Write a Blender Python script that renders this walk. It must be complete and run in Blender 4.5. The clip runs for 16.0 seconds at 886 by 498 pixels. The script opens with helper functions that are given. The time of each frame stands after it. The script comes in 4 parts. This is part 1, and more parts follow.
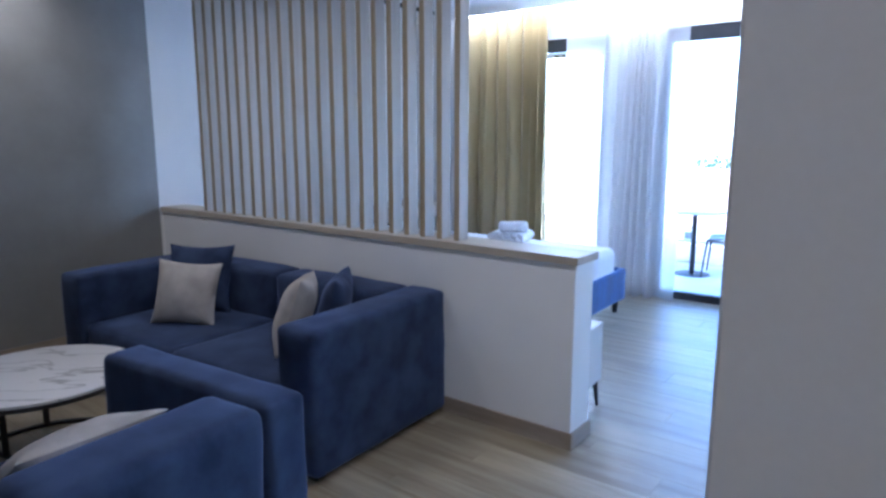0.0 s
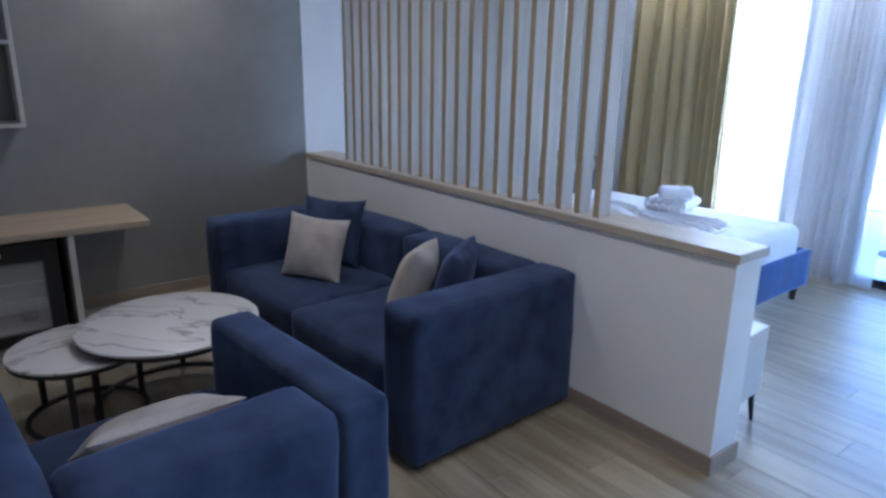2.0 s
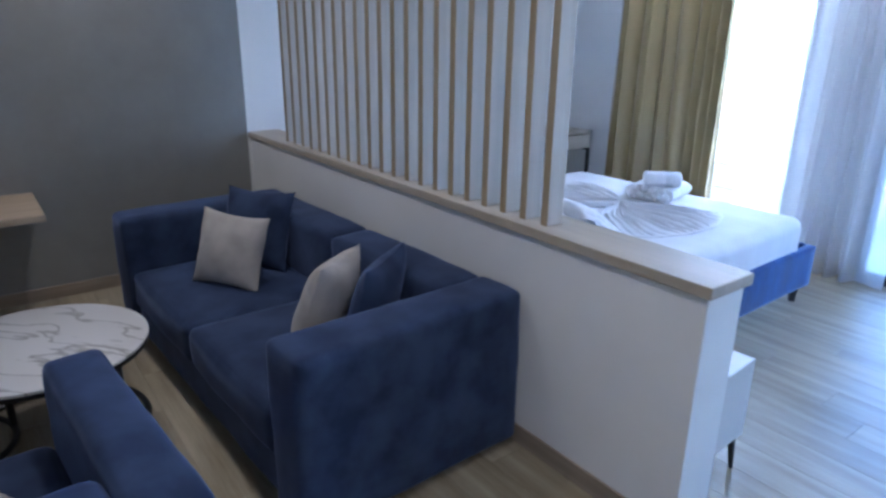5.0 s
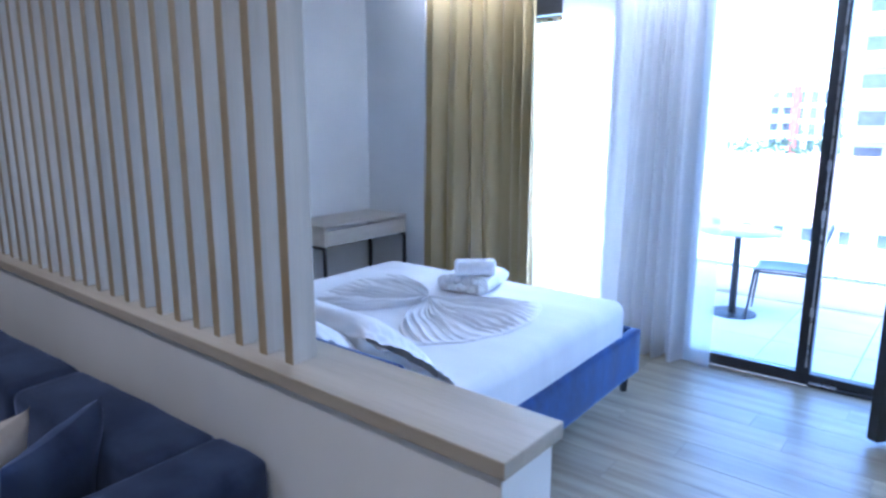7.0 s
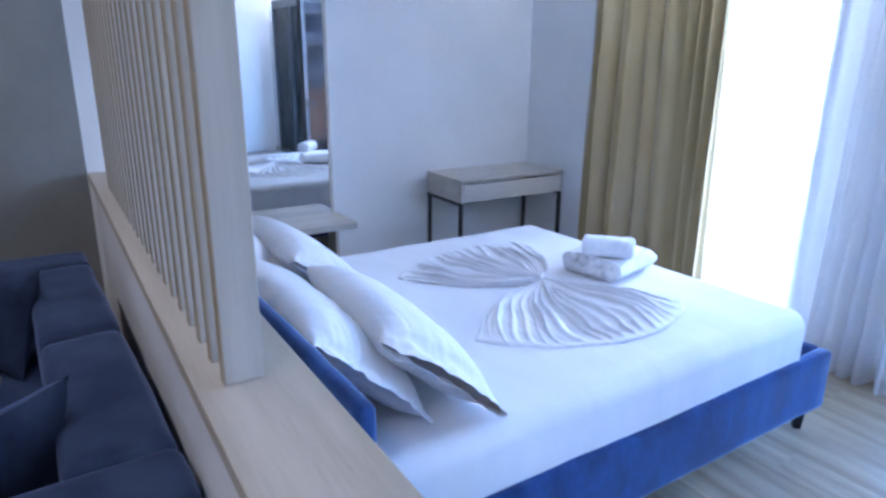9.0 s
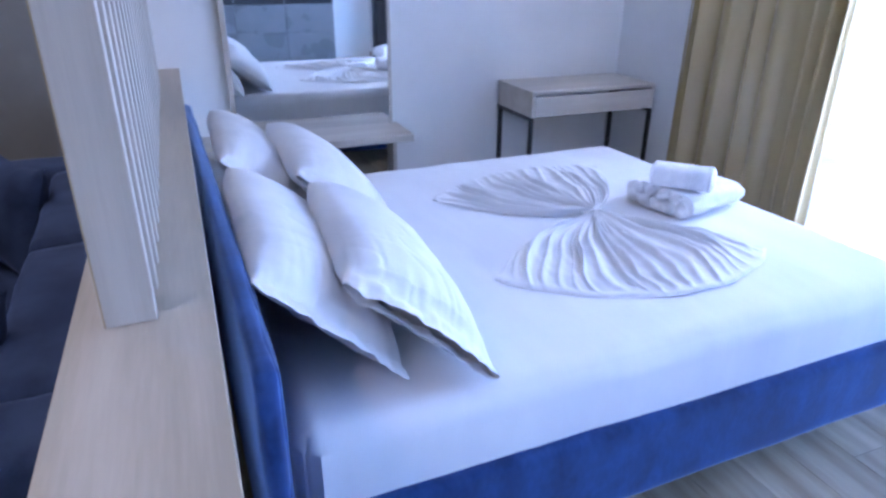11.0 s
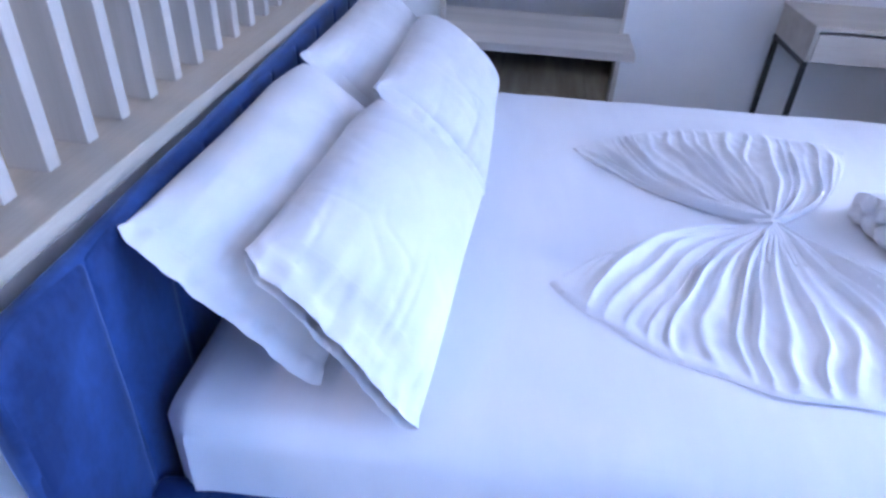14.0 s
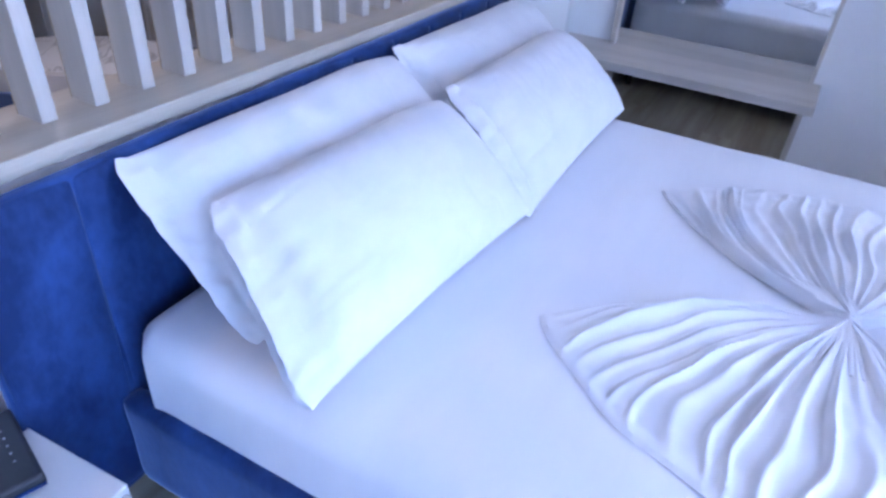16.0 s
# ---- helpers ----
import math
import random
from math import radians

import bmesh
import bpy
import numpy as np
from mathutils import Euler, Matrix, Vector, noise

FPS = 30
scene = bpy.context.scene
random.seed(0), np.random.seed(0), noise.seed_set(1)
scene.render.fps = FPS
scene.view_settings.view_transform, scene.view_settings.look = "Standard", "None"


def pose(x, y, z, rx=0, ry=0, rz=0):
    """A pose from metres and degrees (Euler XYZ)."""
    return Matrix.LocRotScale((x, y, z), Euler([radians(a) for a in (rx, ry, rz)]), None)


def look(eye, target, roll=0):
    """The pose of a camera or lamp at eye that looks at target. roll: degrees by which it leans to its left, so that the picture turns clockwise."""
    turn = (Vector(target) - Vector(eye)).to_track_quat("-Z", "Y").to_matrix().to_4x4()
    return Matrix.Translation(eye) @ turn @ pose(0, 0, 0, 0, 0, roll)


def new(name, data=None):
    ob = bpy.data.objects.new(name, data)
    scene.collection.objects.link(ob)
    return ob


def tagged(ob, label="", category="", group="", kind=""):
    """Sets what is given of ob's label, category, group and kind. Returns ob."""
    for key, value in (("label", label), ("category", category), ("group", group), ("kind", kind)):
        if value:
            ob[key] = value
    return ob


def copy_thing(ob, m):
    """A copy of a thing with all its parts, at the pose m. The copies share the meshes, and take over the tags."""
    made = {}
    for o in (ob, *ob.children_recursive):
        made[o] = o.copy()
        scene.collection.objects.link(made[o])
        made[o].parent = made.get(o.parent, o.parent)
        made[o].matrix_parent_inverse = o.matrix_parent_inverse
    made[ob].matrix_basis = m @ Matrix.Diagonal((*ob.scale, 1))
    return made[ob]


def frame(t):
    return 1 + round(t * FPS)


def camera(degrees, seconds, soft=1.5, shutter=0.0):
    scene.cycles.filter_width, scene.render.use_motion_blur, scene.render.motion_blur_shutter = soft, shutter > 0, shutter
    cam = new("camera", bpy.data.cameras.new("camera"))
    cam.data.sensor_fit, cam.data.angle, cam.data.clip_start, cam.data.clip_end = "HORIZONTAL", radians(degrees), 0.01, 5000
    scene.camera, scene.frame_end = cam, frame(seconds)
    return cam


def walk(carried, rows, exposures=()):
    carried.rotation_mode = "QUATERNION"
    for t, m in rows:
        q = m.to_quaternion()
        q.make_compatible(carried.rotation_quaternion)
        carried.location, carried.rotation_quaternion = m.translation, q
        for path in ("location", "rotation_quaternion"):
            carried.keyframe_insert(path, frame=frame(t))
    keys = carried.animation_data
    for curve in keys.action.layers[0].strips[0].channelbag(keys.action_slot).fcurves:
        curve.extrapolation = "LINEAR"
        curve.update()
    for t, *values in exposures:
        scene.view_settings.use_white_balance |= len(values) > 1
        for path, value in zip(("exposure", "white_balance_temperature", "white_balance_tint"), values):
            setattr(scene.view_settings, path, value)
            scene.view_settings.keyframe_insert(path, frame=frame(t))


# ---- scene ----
cam = camera(68.9, 16.0, soft=2.8)
PATH = [
    (0, (0.355, 2.593, 1.561), (-0.854, 4.166, 1.214), -0.0),
    (0.5, (0.289, 2.678, 1.621), (-1.004, 4.148, 1.275), 0.1),
    (1, (0.278, 2.826, 1.66), (-1.084, 4.231, 1.297), 0.2),
    (1.5, (0.243, 2.93, 1.66), (-1.178, 4.251, 1.211), 0.5),
    (2, (0.223, 2.997, 1.667), (-1.302, 4.175, 1.131), 0.8),
    (2.5, (0.201, 3.053, 1.671), (-1.392, 4.11, 1.082), 1.0),
    (3, (0.147, 3.107, 1.659), (-1.5, 4.054, 1.035), 1.8),
    (5.5, (-0.093, 3.826, 1.71), (-1.538, 5.075, 1.116), 0.3),
    (6, (-0.172, 3.985, 1.7), (-1.523, 5.377, 1.213), 0.1),
    (6.5, (-0.252, 4.176, 1.671), (-1.519, 5.667, 1.254), -0.1),
    (7, (-0.326, 4.399, 1.662), (-1.574, 5.909, 1.261), 0.0),
    (7.5, (-0.38, 4.58, 1.64), (-1.665, 6.059, 1.239), 0.1),
    (8, (-0.433, 4.786, 1.625), (-1.843, 6.135, 1.188), 0.2),
    (8.5, (-0.445, 4.966, 1.629), (-1.96, 6.17, 1.123), 0.2),
    (9, (-0.45, 5.184, 1.651), (-2.083, 6.189, 1.081), 0.4),
    (11.3, (-0.696, 5.679, 1.548), (-2.39, 6.319, 0.698), 0.5),
    (11.5, (-0.751, 5.731, 1.534), (-2.441, 6.343, 0.657), 0.8),
    (12, (-0.813, 5.865, 1.522), (-2.506, 6.34, 0.569), 1.0),
    (12.5, (-0.878, 5.968, 1.509), (-2.551, 6.306, 0.465), 1.3),
    (13, (-0.976, 6.076, 1.542), (-2.634, 6.263, 0.44), 1.9),
    (13.5, (-1.02, 6.183, 1.552), (-2.676, 6.195, 0.429), 2.5),
    (14, (-1.016, 6.338, 1.57), (-2.656, 6.165, 0.438), 3.0),
    (14.5, (-1.044, 6.458, 1.572), (-2.649, 6.114, 0.43), 3.6),
    (15, (-1.126, 6.596, 1.582), (-2.68, 6.102, 0.425), 4.6),
    (15.5, (-1.181, 6.685, 1.591), (-2.675, 6.047, 0.424), 5.1),
    (16, (-1.175, 6.796, 1.568), (-2.636, 6.025, 0.44), 4.3),
]
EXPOSURES = [(0.0, 3.56, 4640, 17), (3.0, 3.54, 4780, 15), (7.0, 3.60, 4600, 17), (9.0, 3.74, 4620, 20), (11.5, 3.74, 4720, 29), (16.0, 3.68, 4800, 30)]
walk(cam, [(t, look(eye, target, roll)) for t, eye, target, roll in PATH], EXPOSURES)

DOWN_W = 0.62

# ---- sky, sun ----
SUN_UP, SUN_TURN = radians(52), radians(150)
world = bpy.data.worlds.new("overcast_sky")
scene.world = world
world.use_nodes = True
wn = world.node_tree.nodes
sky = wn.new("ShaderNodeTexSky")
sky.sky_type, sky.sun_disc, sky.sun_elevation, sky.sun_rotation = "NISHITA", False, SUN_UP, SUN_TURN
world.node_tree.links.new(sky.outputs[0], wn["Background"].inputs[0])
wn["Background"].inputs[1].default_value = 0.15
sun = new("sun", bpy.data.lights.new("sun", "SUN"))
sun.data.energy, sun.data.angle, sun.data.color = 1.5, radians(10), (1.0, 0.96, 0.9)
sun_dir = Vector((math.sin(SUN_TURN) * math.cos(SUN_UP), math.cos(SUN_TURN) * math.cos(SUN_UP), math.sin(SUN_UP)))
sun.matrix_world = look(sun_dir * 40, (0, 0, 0))

# area lamp added in the bedside window's opening to boost the sky's light
day = new("daylight_fill_lamp", bpy.data.lights.new("daylight_fill_lamp", "AREA"))
day.data.shape, day.data.size, day.data.size_y, day.data.energy, day.data.color = "RECTANGLE", 1.32, 2.3, 12.5, (0.9, 0.95, 1.0)
day.matrix_world = look((-3.105, 8.95, 1.245), (-3.105, 7.0, 1.245))

# ---- materials ----
def node_mat(name):
    m = bpy.data.materials.new(name)
    m.use_nodes = True
    return m, m.node_tree.nodes, m.node_tree.links, m.node_tree.nodes["Principled BSDF"]


def surface(name, a, b, scale=6.0, rough=0.5, rough_b=None, bump=0.1, fine=120.0, stretch=(1, 1, 1), metal=0.0,
            sheen=0.0, sheen_tint=(1, 1, 1), per_piece=0.0, spec=0.5, distance=0.002, contrast=(0.35, 0.65)):
    """Two tones mixed by a broad noise, with fine grain in the relief and the gloss."""
    m, n, l, p = node_mat(name)
    co, mp = n.new("ShaderNodeTexCoord"), n.new("ShaderNodeMapping")
    mp.inputs["Scale"].default_value = stretch
    l.new(co.outputs["Object"], mp.inputs["Vector"])
    info = n.new("ShaderNodeObjectInfo")
    shift = n.new("ShaderNodeVectorMath")
    shift.operation = "MULTIPLY"
    l.new(info.outputs["Random"], shift.inputs[0])
    shift.inputs[1].default_value = (37.0, 91.0, 53.0)
    add = n.new("ShaderNodeVectorMath")
    l.new(mp.outputs[0], add.inputs[0])
    l.new(shift.outputs[0], add.inputs[1])
    broad, grain = n.new("ShaderNodeTexNoise"), n.new("ShaderNodeTexNoise")
    broad.inputs["Scale"].default_value, broad.inputs["Detail"].default_value = scale, 6
    grain.inputs["Scale"].default_value, grain.inputs["Detail"].default_value = fine, 4
    for t in (broad, grain):
        l.new(add.outputs[0], t.inputs["Vector"])
    ramp = n.new("ShaderNodeValToRGB")
    ramp.color_ramp.elements[0].position, ramp.color_ramp.elements[1].position = contrast
    ramp.color_ramp.elements[0].color, ramp.color_ramp.elements[1].color = (*a, 1), (*b, 1)
    mixed = n.new("ShaderNodeMath")
    mixed.operation = "MULTIPLY_ADD"
    mixed.inputs[1].default_value = 0.25
    l.new(grain.outputs["Fac"], mixed.inputs[0])
    scaled = n.new("ShaderNodeMath")
    scaled.operation = "MULTIPLY_ADD"
    scaled.inputs[1].default_value, scaled.inputs[2].default_value = 1.0, -0.125
    l.new(broad.outputs["Fac"], scaled.inputs[0])
    l.new(scaled.outputs[0], mixed.inputs[2])
    l.new(mixed.outputs[0], ramp.inputs["Fac"])
    colour = ramp.outputs["Color"]
    if per_piece:
        hsv, rng = n.new("ShaderNodeHueSaturation"), n.new("ShaderNodeMapRange")
        rng.inputs["To Min"].default_value, rng.inputs["To Max"].default_value = 1 - per_piece, 1 + per_piece
        l.new(info.outputs["Random"], rng.inputs["Value"])
        l.new(rng.outputs[0], hsv.inputs["Value"])
        l.new(colour, hsv.inputs["Color"])
        colour = hsv.outputs["Color"]
    l.new(colour, p.inputs["Base Color"])
    gloss = n.new("ShaderNodeMapRange")
    gloss.inputs["To Min"].default_value, gloss.inputs["To Max"].default_value = rough, rough if rough_b is None else rough_b
    gloss.inputs["From Min"].default_value, gloss.inputs["From Max"].default_value = 0.35, 0.65
    l.new(broad.outputs["Fac"], gloss.inputs["Value"])
    l.new(gloss.outputs[0], p.inputs["Roughness"])
    rel = n.new("ShaderNodeBump")
    rel.inputs["Strength"].default_value, rel.inputs["Distance"].default_value = bump, distance
    l.new(mixed.outputs[0], rel.inputs["Height"])
    l.new(rel.outputs[0], p.inputs["Normal"])
    p.inputs["Metallic"].default_value, p.inputs["Specular IOR Level"].default_value = metal, spec
    p.inputs["Sheen Weight"].default_value, p.inputs["Sheen Roughness"].default_value = sheen, 0.35
    p.inputs["Sheen Tint"].default_value = (*sheen_tint, 1)
    return m


def marble(name):
    m, n, l, p = node_mat(name)
    co, warp, vein = n.new("ShaderNodeTexCoord"), n.new("ShaderNodeTexNoise"), n.new("ShaderNodeTexNoise")
    warp.inputs["Scale"].default_value, warp.inputs["Detail"].default_value = 2.2, 5
    l.new(co.outputs["Object"], warp.inputs["Vector"])
    mp = n.new("ShaderNodeMapping")
    mp.inputs["Rotation"].default_value, mp.inputs["Scale"].default_value = (0, 0, 0.9), (0.55, 2.6, 1)
    l.new(co.outputs["Object"], mp.inputs["Vector"])
    mix = n.new("ShaderNodeVectorMath")
    mix.operation = "MULTIPLY_ADD"
    mix.inputs[1].default_value = (0.34, 0.34, 0.34)
    l.new(warp.outputs["Color"], mix.inputs[0])
    l.new(mp.outputs[0], mix.inputs[2])
    vein.inputs["Scale"].default_value, vein.inputs["Detail"].default_value = 1.7, 4
    l.new(mix.outputs[0], vein.inputs["Vector"])
    ramp = n.new("ShaderNodeValToRGB")
    e = ramp.color_ramp.elements
    e[0].position, e[0].color = 0.478, (0.68, 0.67, 0.66, 1)
    e[1].position, e[1].color = 0.516, (0.70, 0.69, 0.68, 1)
    mid = e.new(0.5)
    mid.color = (0.33, 0.32, 0.31, 1)
    l.new(vein.outputs["Fac"], ramp.inputs["Fac"])
    l.new(ramp.outputs["Color"], p.inputs["Base Color"])
    p.inputs["Roughness"].default_value = 0.28
    return m


def clear_glass(name, tint=(1, 1, 1)):
    m, n, l, p = node_mat(name)
    clear, gloss, mix, fres = n.new("ShaderNodeBsdfTransparent"), n.new("ShaderNodeBsdfGlossy"), n.new("ShaderNodeMixShader"), n.new("ShaderNodeFresnel")
    clear.inputs[0].default_value, gloss.inputs["Roughness"].default_value = (*tint, 1), 0.01
    fres.inputs[0].default_value = 1.3
    l.new(fres.outputs[0], mix.inputs[0])
    l.new(clear.outputs[0], mix.inputs[1])
    l.new(gloss.outputs[0], mix.inputs[2])
    l.new(mix.outputs[0], n["Material Output"].inputs[0])
    return m


def sheer_cloth(name, see=0.45, face=0.16, uneven=0.06):
    m, n, l, p = node_mat(name)
    clear, thru, mix, mix2, front = (n.new("ShaderNodeBsdfTransparent"), n.new("ShaderNodeBsdfTranslucent"), n.new("ShaderNodeMixShader"),
                                     n.new("ShaderNodeMixShader"), n.new("ShaderNodeBsdfDiffuse"))
    co, weave, rng = n.new("ShaderNodeTexCoord"), n.new("ShaderNodeTexNoise"), n.new("ShaderNodeMapRange")
    weave.inputs["Scale"].default_value = 60
    l.new(co.outputs["Object"], weave.inputs["Vector"])
    rng.inputs["To Min"].default_value, rng.inputs["To Max"].default_value = 1 - see - uneven, 1 - see + uneven
    l.new(weave.outputs["Fac"], rng.inputs["Value"])
    thru.inputs[0].default_value, front.inputs[0].default_value = (0.95, 0.96, 0.97, 1), (0.9, 0.9, 0.92, 1)
    mix2.inputs[0].default_value = face
    l.new(thru.outputs[0], mix2.inputs[1])
    l.new(front.outputs[0], mix2.inputs[2])
    l.new(rng.outputs[0], mix.inputs[0])
    l.new(clear.outputs[0], mix.inputs[1])
    l.new(mix2.outputs[0], mix.inputs[2])
    l.new(mix.outputs[0], n["Material Output"].inputs[0])
    return m


def glow(name, colour, power):
    m, n, l, p = node_mat(name)
    p.inputs["Emission Color"].default_value, p.inputs["Emission Strength"].default_value = (*colour, 1), power
    return m


def silver(name):
    m, n, l, p = node_mat(name)
    p.inputs["Metallic"].default_value, p.inputs["Roughness"].default_value = 1.0, 0.015
    p.inputs["Base Color"].default_value = (0.86, 0.88, 0.88, 1)
    return m


WHITE = surface("white_wall_paint", (0.74, 0.74, 0.73), (0.79, 0.79, 0.78), 2.0, 0.6, 0.7, 0.06, 260)
CEIL = surface("ceiling_paint", (0.78, 0.78, 0.77), (0.82, 0.82, 0.81), 1.5, 0.8, 0.8, 0.03, 200)
CEMENT = surface("grey_polished_plaster", (0.21, 0.21, 0.2), (0.27, 0.27, 0.262), 5.0, 0.28, 0.40, 0.09, 22, contrast=(0.15, 0.85), distance=0.003, spec=0.8)
OAK_X = surface("pale_oak_laminate_lengthways", (0.395, 0.347, 0.266), (0.505, 0.452, 0.365), 7, 0.45, 0.55, 0.12, 90, (0.12, 1.6, 1.6), distance=0.001)
OAK_Y = surface("pale_oak_laminate_crossways", (0.36, 0.28, 0.19), (0.47, 0.385, 0.28), 7, 0.45, 0.55, 0.12, 90, (1.6, 0.12, 1.6), distance=0.001)
# darker tan tone for the slats' front edges only
SLAT_FRONT = surface("tan_slat_front", (0.30, 0.235, 0.135), (0.38, 0.305, 0.19), 8, 0.45, 0.55, 0.1, 110, (2.2, 2.2, 0.1), per_piece=0.05, distance=0.001)
SLAT_WOOD = surface("pale_oak_slat", (0.395, 0.362, 0.31), (0.475, 0.44, 0.385), 8, 0.45, 0.55, 0.12, 110, (2.2, 2.2, 0.1), per_piece=0.05, distance=0.001)
ASH = surface("pale_ash_board", (0.46, 0.42, 0.36), (0.56, 0.52, 0.46), 7, 0.4, 0.5, 0.1, 90, (1.6, 0.14, 1.6), distance=0.001)
PLANK = surface("wood_look_floor_tile", (0.225, 0.185, 0.112), (0.43, 0.38, 0.268), 5, 0.32, 0.44, 0.16, 60, (0.22, 2.8, 1.0), per_piece=0.12, spec=0.75, distance=0.0012, contrast=(0.3, 0.7))
GROUT = surface("floor_joint", (0.30, 0.27, 0.23), (0.36, 0.33, 0.29), 9, 0.8, 0.8, 0.2, 90)
SKIRT = surface("wood_look_skirting_tile", (0.26, 0.215, 0.165), (0.36, 0.30, 0.235), 6, 0.4, 0.5, 0.12, 70, (0.2, 0.2, 2.5))
NAVY = surface("navy_blue_velvet", (0.020, 0.031, 0.072), (0.046, 0.066, 0.13), 6, 0.75, 0.85, 0.2, 420, sheen=0.5, sheen_tint=(0.42, 0.52, 0.9), spec=0.15)
ROYAL = surface("royal_blue_velvet", (0.012, 0.025, 0.09), (0.038, 0.075, 0.225), 8, 0.6, 0.85, 0.35, 60, (1.0, 1.0, 0.6), contrast=(0.36, 0.74), distance=0.004, sheen=1.0, sheen_tint=(0.45, 0.6, 1.0), spec=0.15)
BEIGE = surface("grey_beige_cushion_cloth", (0.35, 0.325, 0.295), (0.45, 0.42, 0.385), 9, 0.9, 0.9, 0.5, 500, sheen=0.2)
LINEN = surface("white_cotton", (0.70, 0.70, 0.72), (0.75, 0.75, 0.765), 5, 0.85, 0.9, 0.12, 320, sheen=0.1)
SHEET = surface("pulled_white_cotton", (0.71, 0.71, 0.73), (0.755, 0.755, 0.77), 2.5, 0.85, 0.9, 0.16, 9, (0.6, 2.6, 1.0), sheen=0.1, distance=0.012)
CRUMPLED = surface("crumpled_white_cotton", (0.665, 0.665, 0.685), (0.715, 0.715, 0.73), 7, 0.85, 0.9, 0.25, 26, (1.0, 1.0, 1.6), sheen=0.1, distance=0.010)
TERRY = surface("white_terry_towel", (0.76, 0.76, 0.78), (0.84, 0.84, 0.85), 30, 0.95, 0.95, 0.9, 520, sheen=0.3, distance=0.006)
GOLD = surface("gold_satin_curtain", (0.45, 0.35, 0.16), (0.54, 0.435, 0.22), 3, 0.34, 0.42, 0.12, 300, (1, 1, 0.3), sheen=0.12, sheen_tint=(1, 0.9, 0.6))
BLACK = surface("black_powder_coated_metal", (0.012, 0.012, 0.013), (0.02, 0.02, 0.021), 20, 0.4, 0.5, 0.1, 300)
ALU = surface("anthracite_aluminium", (0.028, 0.029, 0.032), (0.04, 0.041, 0.045), 12, 0.38, 0.46, 0.06, 300)
STEEL = surface("brushed_steel", (0.5, 0.5, 0.51), (0.62, 0.62, 0.63), 20, 0.25, 0.35, 0.05, 300, metal=1.0)
PALE_LAC = surface("pale_grey_lacquer", (0.60, 0.585, 0.56), (0.65, 0.635, 0.61), 4, 0.4, 0.48, 0.04, 160)
DARK_PL = surface("dark_grey_plastic", (0.018, 0.019, 0.022), (0.028, 0.029, 0.032), 15, 0.45, 0.5, 0.15, 400)
KEY_PL = surface("pale_keys", (0.42, 0.43, 0.45), (0.5, 0.51, 0.53), 15, 0.5, 0.5, 0.05, 300)
SMOKED = surface("dark_gloss_panel", (0.05, 0.055, 0.06), (0.065, 0.07, 0.075), 2, 0.12, 0.18, 0.02, 60)
GREY_LAC = surface("mid_grey_lacquer", (0.22, 0.23, 0.245), (0.26, 0.27, 0.285), 2, 0.25, 0.32, 0.03, 80)
PAPER = surface("white_paper", (0.72, 0.72, 0.70), (0.78, 0.78, 0.76), 8, 0.7, 0.7, 0.05, 200)
SEAT_PL = surface("grey_moulded_plastic", (0.06, 0.066, 0.075), (0.08, 0.086, 0.096), 8, 0.45, 0.5, 0.08, 200)
BALC = surface("pale_balcony_tile", (0.55, 0.53, 0.5), (0.62, 0.6, 0.57), 4, 0.5, 0.6, 0.1, 120, per_piece=0.04)
RENDERED = surface("white_facade_render", (0.62, 0.6, 0.57), (0.7, 0.68, 0.65), 0.6, 0.85, 0.85, 0.2, 12)
RED_REND = surface("brick_red_facade_render", (0.36, 0.08, 0.06), (0.42, 0.1, 0.075), 0.6, 0.85, 0.85, 0.2, 12)
GREY_REND = surface("blue_grey_facade", (0.46, 0.5, 0.56), (0.52, 0.56, 0.62), 0.6, 0.8, 0.8, 0.2, 12)
ROOF_TILE = surface("clay_roof_tile", (0.42, 0.27, 0.18), (0.55, 0.38, 0.27), 1.2, 0.8, 0.85, 0.3, 14)
DARK_WIN = surface("facade_window_glass", (0.08, 0.09, 0.11), (0.12, 0.135, 0.155), 0.8, 0.12, 0.2, 0.02, 10)
LEAFY = surface("tree_leaves", (0.05, 0.085, 0.035), (0.09, 0.13, 0.06), 1.5, 0.7, 0.8, 0.2, 20)
BARK = surface("tree_bark", (0.08, 0.06, 0.045), (0.13, 0.1, 0.075), 3, 0.9, 0.9, 0.5, 30)
EARTH = surface("town_ground", (0.30, 0.30, 0.29), (0.38, 0.375, 0.36), 0.05, 0.9, 0.9, 0.2, 2)
MARBLE = marble("white_marble_veined")
GLASS = clear_glass("window_glass", (0.97, 0.985, 0.98))
# white diffuse share in the pane stands in for the window's reflection
FRIDGE_GLASS = sheer_cloth("fridge_glass_pale_reflection", 0.74, 0.75, 0.01)
SHEER = sheer_cloth("white_voile", 0.44, 0.5, 0.03)
MIRROR = silver("mirror_silvering")
LENS = glow("downlight_lens", (1.0, 0.84, 0.64), 6.0)
LED = glow("led_strip", (1.0, 0.93, 0.84), 5.0)


# ---- mesh helpers ----
def part(name, bm, material, parent=None, label="", smooth=True):
    """One mesh object from a bmesh, under a thing or a part."""
    me = bpy.data.meshes.new(name)
    boxy = bm.faces.layers.int.get("boxy") is not None
    bm.normal_update()
    bm.to_mesh(me)
    bm.free()
    me.materials.append(material)
    if smooth and not boxy:
        me.shade_smooth()
        me.set_sharp_from_angle(angle=radians(38))
    ob = new(name, me)
    ob.parent = parent
    if label:
        tagged(ob, label)
    return ob


